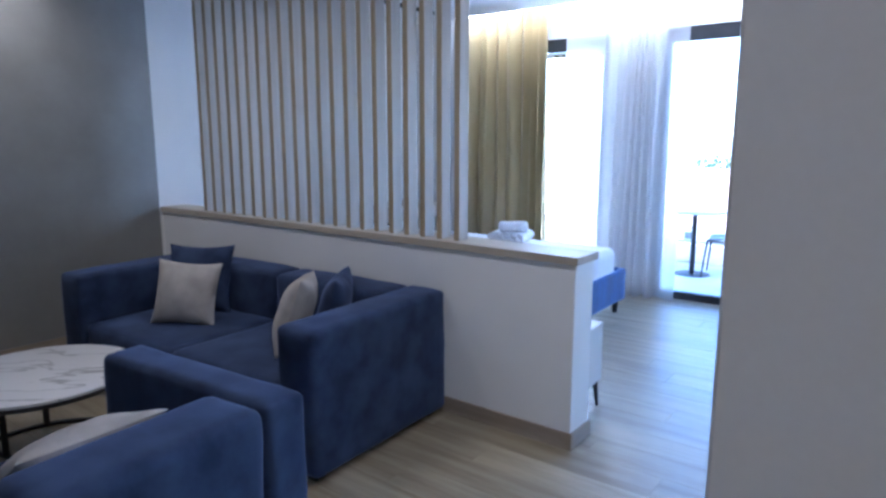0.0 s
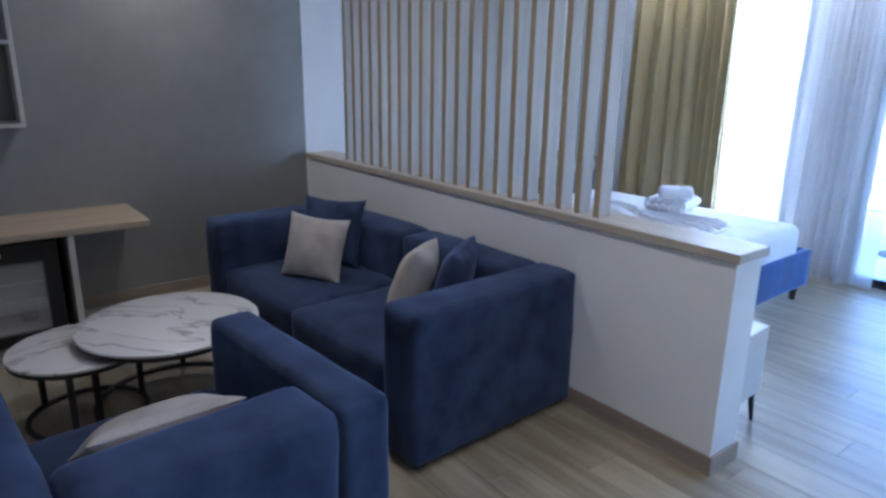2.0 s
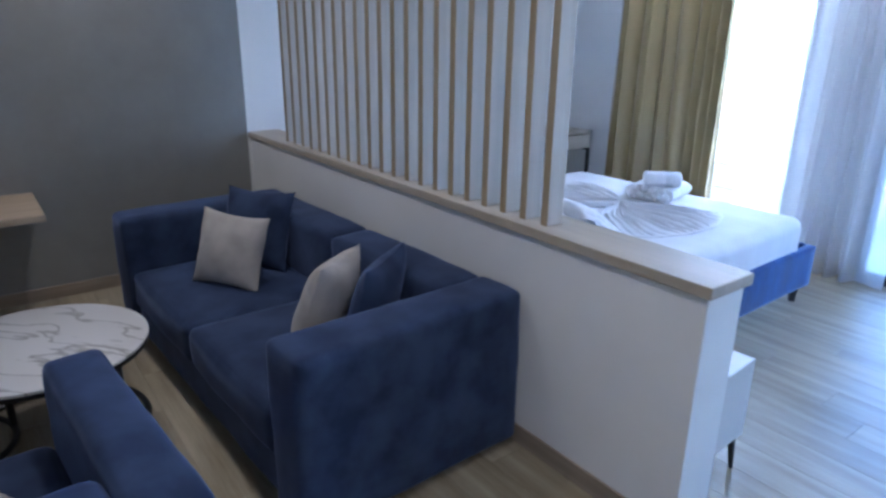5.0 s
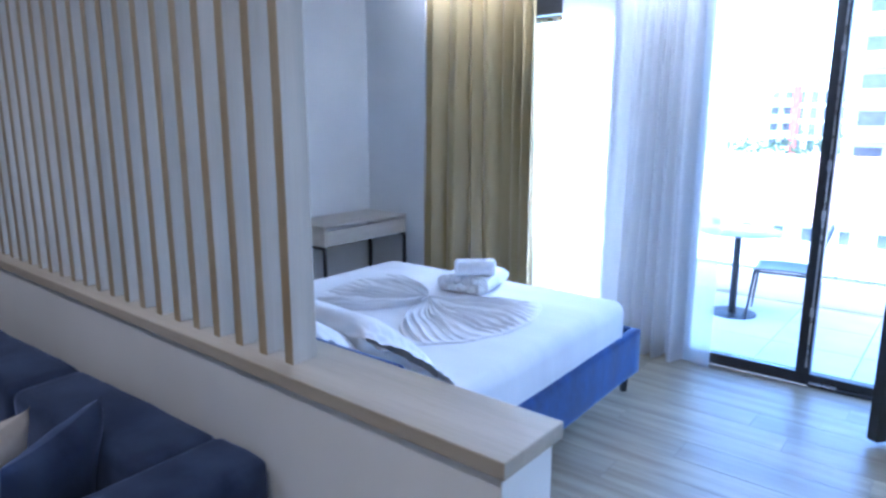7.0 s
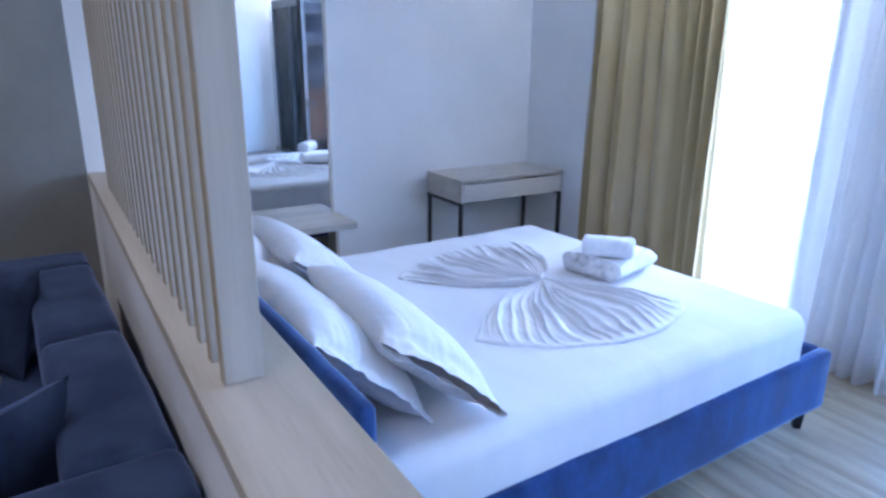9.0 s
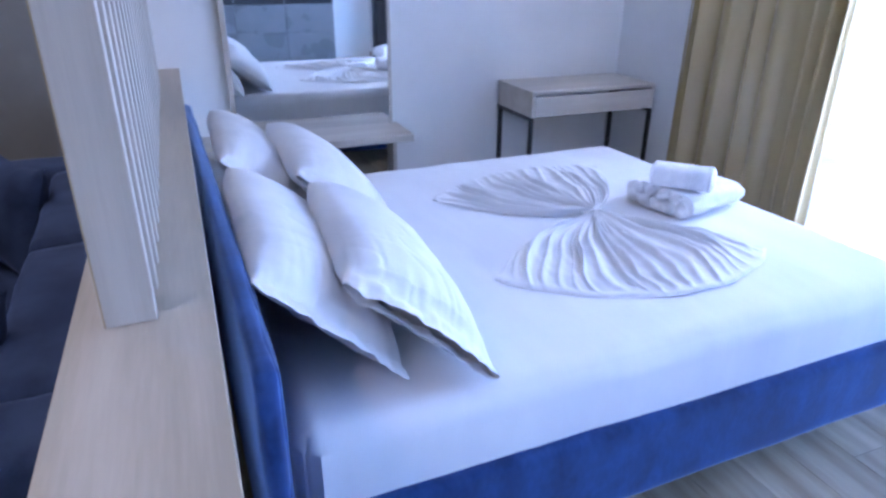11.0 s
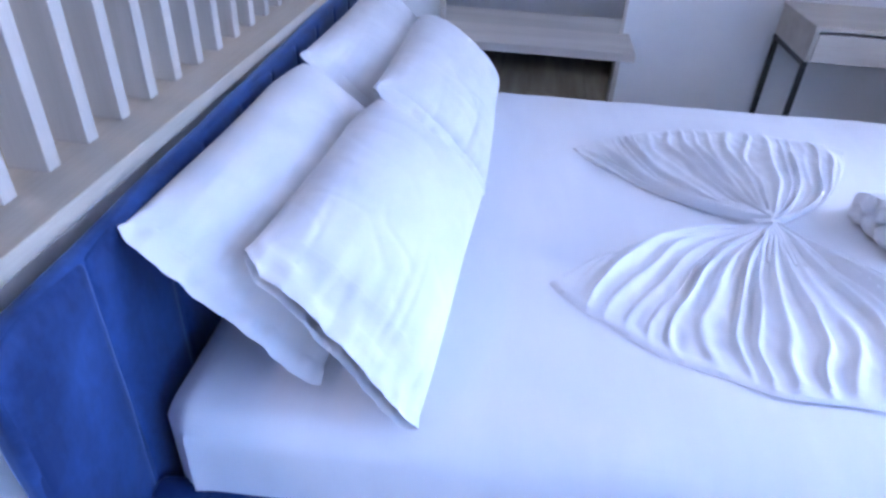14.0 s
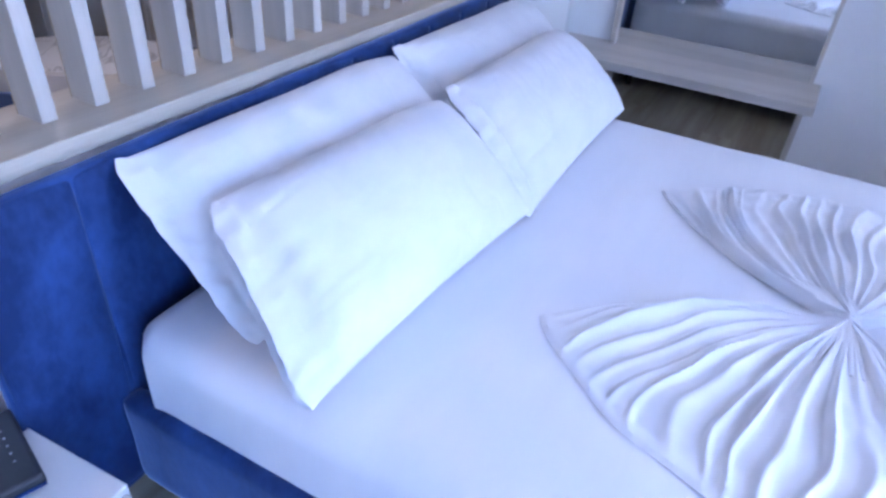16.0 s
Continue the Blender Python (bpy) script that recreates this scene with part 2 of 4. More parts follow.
def thing(name, label, category, m=None, group="", kind=""):
    """An Empty at the thing's base that parents its parts."""
    ob = new(name)
    ob.empty_display_size = 0.1
    if m is not None:
        ob.matrix_basis = m
    return tagged(ob, label, category, group, kind)


def block(lo, hi, r=0.0, seg=2, bm=None):
    """A box from corner to corner with rounded edges."""
    own = bmesh.new()
    own.faces.layers.int.new("boxy")
    size = [b - a for a, b in zip(lo, hi)]
    mid = [(a + b) / 2 for a, b in zip(lo, hi)]
    bmesh.ops.create_cube(own, size=1, matrix=Matrix.Translation(mid) @ Matrix.Diagonal((*size, 1)))
    if r:
        bmesh.ops.bevel(own, geom=own.edges[:] + own.verts[:], offset=r, segments=seg, profile=0.5, affect="EDGES")
    if bm is None:
        return own
    me = bpy.data.meshes.new("tmp")
    own.to_mesh(me)
    own.free()
    bm.from_mesh(me)
    bpy.data.meshes.remove(me)
    return bm


def blocks(*boxes, r=0.0, seg=1):
    bm = bmesh.new()
    for lo, hi in boxes:
        block(lo, hi, r, seg, bm)
    return bm


def tube(points, radius, sides=10, closed=False, flat=1.0):
    """A bar of round or flattened section along points; radius may be a list."""
    bm = bmesh.new()
    pts = [Vector(p) for p in points]
    rings, count = [], len(pts)
    for i, p in enumerate(pts):
        a, b = pts[(i - 1) % count if closed else max(i - 1, 0)], pts[(i + 1) % count if closed else min(i + 1, count - 1)]
        way = (b - a).normalized()
        ref = Vector((0, 0, 1)) if abs(way.z) < 0.9 else Vector((1, 0, 0))
        u = way.cross(ref).normalized()
        v = u.cross(way).normalized()
        r = radius[i] if isinstance(radius, (list, tuple)) else radius
        rings.append([bm.verts.new(p + r * (math.cos(2 * math.pi * k / sides) * u + flat * math.sin(2 * math.pi * k / sides) * v)) for k in range(sides)])
    for i in range(count if closed else count - 1):
        a, b = rings[i], rings[(i + 1) % count]
        for k in range(sides):
            bm.faces.new((a[k], a[(k + 1) % sides], b[(k + 1) % sides], b[k]))
    if not closed:
        bm.faces.new(rings[0][::-1])
        bm.faces.new(rings[-1])
    bmesh.ops.recalc_face_normals(bm, faces=bm.faces[:])
    return bm


def disc(x, y, z0, z1, r, seg=64, bevel=0.003):
    bm = bmesh.new()
    bmesh.ops.create_cone(bm, cap_ends=True, segments=seg, radius1=r, radius2=r, depth=z1 - z0, matrix=Matrix.Translation((x, y, (z0 + z1) / 2)))
    rim = [e for e in bm.edges if abs(e.verts[0].co.z - e.verts[1].co.z) < 1e-6]
    if bevel:
        bmesh.ops.bevel(bm, geom=rim, offset=bevel, segments=2, profile=0.5, affect="EDGES")
    return bm


def grid(nu, nv, at):
    """A sheet of nu x nv cells through at(u, v)."""
    bm = bmesh.new()
    vs = [[bm.verts.new(at(i / nu, j / nv)) for j in range(nv + 1)] for i in range(nu + 1)]
    for i in range(nu):
        for j in range(nv):
            bm.faces.new((vs[i][j], vs[i + 1][j], vs[i + 1][j + 1], vs[i][j + 1]))
    return bm


def padded(lo, hi, r=0.05, puff=0.012, wrinkle=0.004, seed=0.0, cuts=10):
    """An upholstered block: rounded edges, faces slightly swollen and uneven."""
    bm = bmesh.new()
    size = Vector([b - a for a, b in zip(lo, hi)])
    mid = Vector([(a + b) / 2 for a, b in zip(lo, hi)])
    bmesh.ops.create_cube(bm, size=2)
    bmesh.ops.subdivide_edges(bm, edges=bm.edges[:], cuts=cuts, use_grid_fill=True)
    half = size / 2
    for v in bm.verts:
        p = v.co.copy()
        # spread the rows towards the edges so that the rounding has cells
        q = Vector([math.sin(c * math.pi / 2) for c in p])
        inner = Vector([max(min(q[k] * half[k], half[k] - r), -half[k] + r) for k in range(3)])
        out = Vector([q[k] * half[k] for k in range(3)]) - inner
        co = inner + (out.normalized() * r if out.length > 1e-9 else out)
        face = max(range(3), key=lambda k: abs(p[k]))
        swell = puff
        for k in range(3):
            if k != face:
                swell *= 1 - q[k] ** 2
        co[face] += math.copysign(swell, p[face])
        d = noise.noise(Vector((co.x * 5 + seed, co.y * 5, co.z * 5))) * wrinkle + noise.noise(Vector((co.x * 14, co.y * 14 + seed, co.z * 14))) * wrinkle * 0.4
        v.co = mid + co + d * (out.normalized() if out.length > 1e-9 else Vector((0, 0, 0)))
    bmesh.ops.recalc_face_normals(bm, faces=bm.faces[:])
    return bm


def cushion(w, h, thick, flange=0.0, seed=0.0, n=26, corner=0.06, crease=0.006, sag=0.0):
    """A pillow in the x-z plane, its base on z = 0, with pointed corners and an optional flat border."""
    bm = bmesh.new()
    sheets = {}
    for side in (1, -1):
        for i in range(n + 1):
            for j in range(n + 1):
                a, b = 2 * i / n - 1, 2 * j / n - 1
                x, z = a * w / 2, b * h / 2
                # sides drawn in between the corners
                x *= 1 - corner * (1 - b * b)
                z *= 1 - corner * (1 - a * a)
                fa = min(1, (1 - abs(a)) * w / 2 / max(flange, 1e-6)) if flange else 1
                fb = min(1, (1 - abs(b)) * h / 2 / max(flange, 1e-6)) if flange else 1
                ia, ib = (min(1, abs(a) / (1 - 2 * flange / w)), min(1, abs(b) / (1 - 2 * flange / h))) if flange else (abs(a), abs(b))
                body = max(0.0, (1 - ia ** 2.6)) ** 0.55 * max(0.0, (1 - ib ** 2.6)) ** 0.55
                edge = i in (0, n) or j in (0, n)
                y = side * (thick / 2 * body + (0.0 if edge else 0.002))
                q = Vector((x * 6 + seed, z * 6, seed * 1.7))
                y += side * body * crease * 1.4 * noise.noise(q)
                fold = noise.noise(Vector((x * 13 + seed, z * 4, 3.1))) + 0.7 * noise.noise(Vector((x * 4, z * 15 + seed, 9.4)))
                y += side * crease * fold * (1 - body) * (0 if edge and not flange else 1)
                if flange and (fa < 1 or fb < 1):
                    y += 0.010 * math.sin((x + z) * 42 + seed) * (1 - min(fa, fb)) + 0.012 * noise.noise(Vector((x * 7, z * 7, seed)))
                y -= sag * (b * b) * 0.5
                key = (i, j, 1 if edge else side)
                if key not in sheets:
                    sheets[key] = bm.verts.new((x, y, z + h / 2))
    get = lambda i, j, s: sheets[(i, j, 1 if i in (0, n) or j in (0, n) else s)]
    for s in (1, -1):
        for i in range(n):
            for j in range(n):
                bm.faces.new((get(i, j, s), get(i + 1, j, s), get(i + 1, j + 1, s), get(i, j + 1, s)))
    bmesh.ops.recalc_face_normals(bm, faces=bm.faces[:])
    return bm


# ---- structure ----
X0, X1, Y0, Y1, TOP = -4.72, 2.75, 0.6, 8.80, 2.80
tagged(part("wall_west", blocks(((X0 - 0.2, 5.37, -0.1), (X0, 8.80, 3.1))), WHITE, smooth=False), "smooth white painted bedroom wall", "wall", kind="structure")
tagged(part("wall_west_living", blocks(((X0 - 0.2, Y0, -0.1), (X0, 5.368, 3.1))), CEMENT, smooth=False), "grey polished plaster wall with mottled sheen", "wall", kind="structure")
tagged(part("wall_south", blocks(((X0, Y0 - 0.2, -0.1), (X1 + 0.2, Y0, 3.1))), WHITE, smooth=False), "plain white painted wall behind the living area", "wall", kind="structure")
tagged(part("wall_pier", block((X0, Y0, 0.0), (-3.45, 2.77, 2.8)), CEMENT, smooth=False), "grey plastered wall pier beside the fridge unit", "wall", kind="structure")
tagged(part("wall_east", blocks(((X1, Y0, -0.1), (X1 + 0.2, 9.1, 3.1))), WHITE, smooth=False), "plain white painted side wall", "wall", kind="structure")
W1, W2 = (-3.85, -2.36), (-1.82, 2.62)
HEAD = 2.545
tagged(part("wall_north", blocks(((X0 - 0.2, 8.80, -0.1), (W1[0], 9.08, 3.1)), ((W1[1], 8.80, -0.1), (W2[0], 9.08, HEAD)), ((W2[1], 8.80, -0.1), (X1, 9.08, HEAD)),
                                 ((W1[0], 8.80, HEAD), (X1, 9.08, 3.1)), ((X0, 8.63, 0.0), (-4.02, 8.80, 2.97))), WHITE, smooth=False),
       "white painted window wall with a pier between two openings", "wall", kind="structure")
tagged(part("ceiling", blocks(((X0, Y0, TOP), (X1, 8.45, 3.1)), ((X0, 8.45, 2.97), (X1, 8.80, 3.1))), CEIL, smooth=False), "white plasterboard ceiling with a recessed curtain cove", "ceiling", kind="structure")
floor = tagged(part("floor", blocks(((X0, Y0, -0.12), (X1, 8.80, -0.004))), GROUT, smooth=False), "wood-look plank tiles in grey-brown with thin joints", "floor", kind="structure")
tagged(part("baseboard", blocks(((X0, 2.772, 0), (X0 + 0.012, 5.38, 0.085)), ((X0, 5.61, 0), (X0 + 0.012, 5.60 + 0.02, 0.085)), ((X0, 6.92, 0), (X0 + 0.012, 8.63, 0.085)),
                                ((X0 + 0.012, 8.618, 0), (-4.02, 8.63, 0.085)), ((W1[1], 8.788, 0), (W2[0], 8.80, 0.085)), ((W2[1], 8.788, 0), (X1, 8.80, 0.085)), r=0.002), SKIRT, smooth=False),
       "brown wood-look tile skirting along the walls", "skirting", kind="structure")
led = tagged(part("led_strip", block((-4.0, 8.452, 2.80), (X1, 8.462, 2.83)), LED, smooth=False), "glowing white LED strip in the ceiling cove", "light strip")


def downlight(x, y):
    d = thing("downlight", "small round recessed ceiling downlight, lit", "ceiling light", pose(x, y, TOP), "living area downlights")
    part("trim_ring", tube([(0.052 * math.cos(t), 0.052 * math.sin(t), -0.003) for t in (2 * math.pi * k / 32 for k in range(32))], 0.006, 8, True, 0.6), PALE_LAC, d)
    part("lens", disc(0, 0, -0.004, -0.001, 0.046, 32, 0), LENS, d)
    lamp = new("downlight_bulb", bpy.data.lights.new("downlight_bulb", "AREA"))
    lamp.data.shape, lamp.data.size, lamp.data.energy, lamp.data.color, lamp.data.spread = "DISK", 0.09, DOWN_W, (1.0, 0.79, 0.55), radians(150)
    lamp.parent = d
    lamp.location.z = -0.008


for x, y in ((-4.35, 4.25), (-2.7, 4.45), (-1.0, 4.45), (0.7, 4.3), (0.7, 2.4)):
    downlight(x, y)

# entrance: a short wall and the door standing open beside the way in
tagged(part("wall_entry", block((1.085, 2.76, 0.0), (X1, 2.91, TOP)), WHITE, smooth=False), "plain white wall beside the entrance door", "wall", kind="structure")
entry = thing("door_2", "pale grey entrance door standing open with a satin lever handle", "door", pose(0.266, 2.953, 0.008, 0, 0, -7), kind="structure")
part("leaf", block((0, 0, 0), (0.82, 0.042, 2.08), 0.003), PALE_LAC, entry)
part("handle_plate", block((0.035, -0.008, 0.95), (0.075, 0, 1.15), 0.002), STEEL, entry)
part("lever", tube([(0.055, -0.008, 1.05), (0.055, -0.05, 1.05), (0.075, -0.055, 1.05), (0.17, -0.055, 1.05)], 0.010, 12), STEEL, entry, "satin steel lever")

# half-height partition between living area and bed
half = thing("half_wall", "white half-height partition wall with oak cap", "partition", kind="structure")
part("body", block((X0, 5.39, 0), (-0.99, 5.592, 0.950), 0.004), WHITE, half)
part("cap", block((X0, 5.374, 0.950), (-0.974, 5.612, 0.990), 0.003), OAK_X, half, "pale oak capping board")
part("skirting", blocks(((X0 + 0.012, 5.378, 0), (-0.978, 5.39, 0.09)), ((-0.99, 5.39, 0), (-0.978, 5.604, 0.09)), ((X0, 5.592, 0), (-0.99, 5.604, 0.09)), r=0.002), SKIRT, half, "brown wood-look tile skirting", smooth=False)

# slatted screen, from the cap to the ceiling
screen = thing("slat_screen", "row of upright pale oak slats reaching the ceiling", "room divider", pose(0, 0, 0.990))
slat = part("slat", block((-0.034, 5.434, 0), (0, 5.516, TOP - 0.990), 0.002), SLAT_WOOD, screen)
slat.location.x = -1.716
# thin strip giving each slat's front edge a darker tan than its sides
band = part("edge_band", block((-0.034, 5.4315, 0), (0, 5.434, TOP - 0.990)), SLAT_FRONT, slat, "tan oak front strip", smooth=False)
for k in range(1, 21):
    o = new("slat", slat.data)
    o.parent, o.location.x = screen, -1.716 - 0.1208 * k
    e = new("edge_band", band.data)
    e.parent = o
    tagged(e, "tan oak front strip")


# ---- windows ----
def bar(lo, hi):
    return block(lo, hi, 0.004)


def window(name, x0, x1, label, posts=()):
    w = thing(name, label, "window", kind="structure")
    part("frame_head", bar((x0, 8.815, 2.415), (x1, 8.885, HEAD)), ALU, w)
    part("frame_sill", bar((x0, 8.815, -0.002), (x1, 8.885, 0.075)), ALU, w)
    part("frame_jamb", bar((x0, 8.815, 0.075), (x0 + 0.07, 8.885, 2.415)), ALU, w)
    part("frame_jamb", bar((x1 - 0.07, 8.815, 0.075), (x1, 8.885, 2.415)), ALU, w)
    for a, b in posts:
        part("mullion", bar((a, 8.805, 0.075), (b, 8.885, 2.415)), ALU, w)
    return w


w1 = window("window_1", *W1, "tall dark aluminium window with clear panes", posts=((-3.26, -3.19),))
part("pane", block((W1[0] + 0.07, 8.845, 0.075), (-3.26, 8.853, 2.415)), GLASS, w1, smooth=False)
part("pane", block((-3.19, 8.845, 0.075), (W1[1] - 0.07, 8.853, 2.415)), GLASS, w1, smooth=False)
part("shutter_lath", block((W1[0] + 0.07, 8.89, 2.36), (W1[1] - 0.07, 8.90, 2.415), 0.002), STEEL, w1)
w2 = window("window_2", *W2, "wide dark aluminium balcony door frame with one open leaf", posts=((-1.065, -0.985), (-0.10, -0.02), (0.86, 0.94), (1.74, 1.82)))
part("pane", block((W2[0] + 0.07, 8.845, 0.075), (-1.065, 8.853, 2.415)), GLASS, w2, smooth=False)
part("pane", block((-0.02, 8.845, 0.075), (0.86, 8.853, 2.415)), GLASS, w2, smooth=False)
part("pane", block((0.94, 8.845, 0.075), (1.74, 8.853, 2.415)), GLASS, w2, smooth=False)
part("pane", block((1.82, 8.845, 0.075), (W2[1] - 0.07, 8.853, 2.415)), GLASS, w2, smooth=False)
part("threshold", block((-0.985, 8.79, 0.0), (-0.10, 8.815, 0.02), 0.003), ALU, w2)
part("lock_strip", block((-1.012, 8.797, 0.12), (-1.002, 8.806, 2.36), 0.001), STEEL, w2, "thin steel locking strip")
for z in (0.45, 1.05, 1.35, 2.0):
    part("striker", block((-1.018, 8.792, z), (-0.998, 8.806, z + 0.06), 0.002), STEEL, w2)
part("latch_plate", block((-0.98, 8.785, 0.02), (-0.83, 8.812, 0.03), 0.002), STEEL, w2)

leaf = thing("door_1", "open dark aluminium glazed balcony door", "door", pose(-0.10, 8.80, 0.03, 0, 0, 233.5), kind="structure")
L = 0.80
part("stile", bar((0, -0.03, 0), (0.085, 0.03, 2.38)), ALU, leaf)
part("stile", bar((L - 0.085, -0.03, 0), (L, 0.03, 2.38)), ALU, leaf)
part("rail", bar((0.085, -0.03, 0), (L - 0.085, 0.03, 0.085)), ALU, leaf)
part("rail", bar((0.085, -0.03, 2.295), (L - 0.085, 0.03, 2.38)), ALU, leaf)
part("pane", block((0.085, -0.005, 0.085), (L - 0.085, 0.005, 2.295)), GLASS, leaf, smooth=False)
part("door_handle", tube([(L - 0.045, -0.03, 1.02), (L - 0.045, -0.075, 1.02), (L - 0.06, -0.08, 1.02), (L - 0.17, -0.08, 1.02)], 0.010), BLACK, leaf)
part("handle_plate", block((L - 0.06, -0.038, 0.95), (L - 0.03, -0.03, 1.09), 0.002), BLACK, leaf)


# ---- curtains ----
def drape(u, v):
    """Deep rounded folds of uneven width, flaring a little towards the hem."""
    s = 26 * u + 1.8 * math.sin(6.2 * u + 0.6) + 0.9 * math.sin(13 * u + 1) + 0.35 * math.sin(1.6 * v + 9 * u)
    fold = abs(math.sin(s)) ** 0.7
    side = 0.5 + 0.5 * math.sin(2 * s + 0.9)
    deep = (0.10 + 0.035 * math.sin(9 * u + 0.4)) * (0.8 + 0.35 * (1 - v))
    x = -4.014 + (1.10 - 0.05 * v) * u + 0.016 * math.sin(2 * s) * (1.1 - 0.4 * v)
    y = 8.735 - deep * fold - 0.012 * side * (1 - v) + 0.010 * noise.noise(Vector((u * 14, v * 2.2, 1.3)))
    return (x, y, 0.03 + 2.87 * v + 0.01 * noise.noise(Vector((u * 9, 2.2, 0))) * (1 - v))


gold = tagged(part("blackout_curtain", grid(300, 24, drape), GOLD), "floor-length gold satin curtain hanging in deep folds", "curtain")
gold.modifiers.new("cloth", "SOLIDIFY").thickness = 0.003


def voile(u, v):
    """Thin single layers at both edges, gathered folds between."""
    z = 0.012 + 2.888 * v
    if u < 0.10:
        x = -2.78 + 0.40 * u / 0.10
    elif u < 0.93:
        x = -2.38 + 0.63 * (u - 0.10) / 0.83
    else:
        x = -1.75 + 0.20 * (u - 0.93) / 0.07
    deep = 0.038 * min(1, max(0, u - 0.05) * 9, max(0, 0.97 - u) * 9) + 0.014
    s = u * 50 + 2.2 * math.sin(u * 11)
    flare = 0.8 + 0.45 * (1 - v)
    x += (0.10 * v - 0.03) * (1 - abs(2 * u - 1)) * (1 if u < 0.5 else 0.2) + 0.010 * math.cos(s + 1.2 * v)
    y = 8.70 + deep * flare * (math.sin(s + 0.5 * math.sin(1.9 * v + 6 * u)) + 0.14 * math.sin(2.3 * s + 1 + v)) + 0.015 * noise.noise(Vector((u * 12, v * 3, 4)))
    return (x, y, z + 0.02 * noise.noise(Vector((u * 20, 2.2, 4.0))) * (1 - v))


tagged(part("sheer_curtain", grid(420, 26, voile), SHEER), "floor-length white voile curtain gathered in soft folds", "curtain")

# ---- bed ----
bed = thing("bed", "royal blue velvet bed with channelled headboard and black feet", "bed", pose(-2.68, 5.655, 0, 0, 0, 1.5))
BW = 0.958
part("headboard", padded((-1.13, -0.034, 0.10), (1.15, 0.010, 0.962), 0.018, 0.002, 0.004, 2.2, 22), ROYAL, bed)
for k in range(10):
    a = -1.125 + 0.2265 * k
    part("headboard_panel", padded((a, -0.016, 0.12), (a + 0.227, 0.014, 0.952), 0.012, 0.005, 0.003, k * 3.3, 14), ROYAL, bed)
part("side_rail", padded((BW - 0.065, 0.012, 0.12), (BW, 2.39, 0.40), 0.022, 0.004, 0.006, 1.1, 14), ROYAL, bed)
part("side_rail", padded((-BW, 0.012, 0.12), (-BW + 0.065, 2.39, 0.375), 0.022, 0.004, 0.006, 7.1, 14), ROYAL, bed)
part("foot_rail", padded((-BW + 0.06, 2.33, 0.12), (BW - 0.06, 2.395, 0.40), 0.022, 0.004, 0.006, 4.1, 14), ROYAL, bed)
part("slat_base", block((-BW + 0.06, 0.07, 0.2), (BW - 0.06, 2.33, 0.29), 0.005), DARK_PL, bed)
for x in (-BW + 0.07, BW - 0.07):
    for y in (0.12, 2.32):
        part("foot", tube([(x, y, 0.0), (x, y, 0.13)], [0.022, 0.033], 4), BLACK, bed, "black tapered wooden foot", smooth=False)


def mattress_mesh():
    lo, hi = Vector((-3.63, 5.70, 0.30)), Vector((-1.775, 7.875, 0.612))
    bm = padded(lo, hi, 0.07, 0.006, 0.003, 2.0, 46)
    mid = (lo + hi) / 2
    R = 0.055
    for v in bm.verts:
        # corners rounded in plan
        hx, hy = (hi.x - lo.x) / 2 - R, (hi.y - lo.y) / 2 - R
        dx, dy = abs(v.co.x - mid.x) - hx, abs(v.co.y - mid.y) - hy
        if dx > 0 and dy > 0:
            k = max(dx, dy) / math.hypot(dx, dy)
            v.co.x, v.co.y = mid.x + math.copysign(hx + dx * k, v.co.x - mid.x), mid.y + math.copysign(hy + dy * k, v.co.y - mid.y)
    for v in bm.verts:
        # tucks at the corners of the fitted sheet, and a few pulled creases
        cx, cy = min(abs(v.co.x - lo.x), abs(v.co.x - hi.x)), min(abs(v.co.y - lo.y), abs(v.co.y - hi.y))
        if v.co.z < 0.56 and cx + cy < 0.22:
            v.co.x += 0.006 * math.sin(v.co.y * 190) * (1 - (cx + cy) / 0.22)
            v.co.y += 0.005 * math.sin(v.co.x * 210) * (1 - (cx + cy) / 0.22)
        if v.co.z > 0.56:
            v.co.z += 0.003 * max(0.0, noise.noise(Vector((v.co.x * 3, v.co.y * 16, 5.5))))
    return bm


mattress = thing("mattress", "thick mattress in a taut white fitted sheet", "mattress", Matrix.Translation((-2.68, 5.68, 0.29)) @ pose(0, 0, 0, 0, 0, 1.5) @ Matrix.Translation((2.70, -5.68, 0)))
for nm, ob_mesh in (("core", block((-3.60, 5.735, 0.0), (-1.81, 7.845, 0.2), 0.02)), ("fitted_sheet", mattress_mesh())):
    if nm == "fitted_sheet":
        bmesh.ops.translate(ob_mesh, vec=(0, 0, -0.29), verts=ob_mesh.verts[:])
    part(nm, ob_mesh, SHEET, mattress)


def lay(name, bm, material, m, label, category, group=""):
    ob = part(name, bm, material)
    ob.matrix_basis = m
    return tagged(ob, label, category, group)


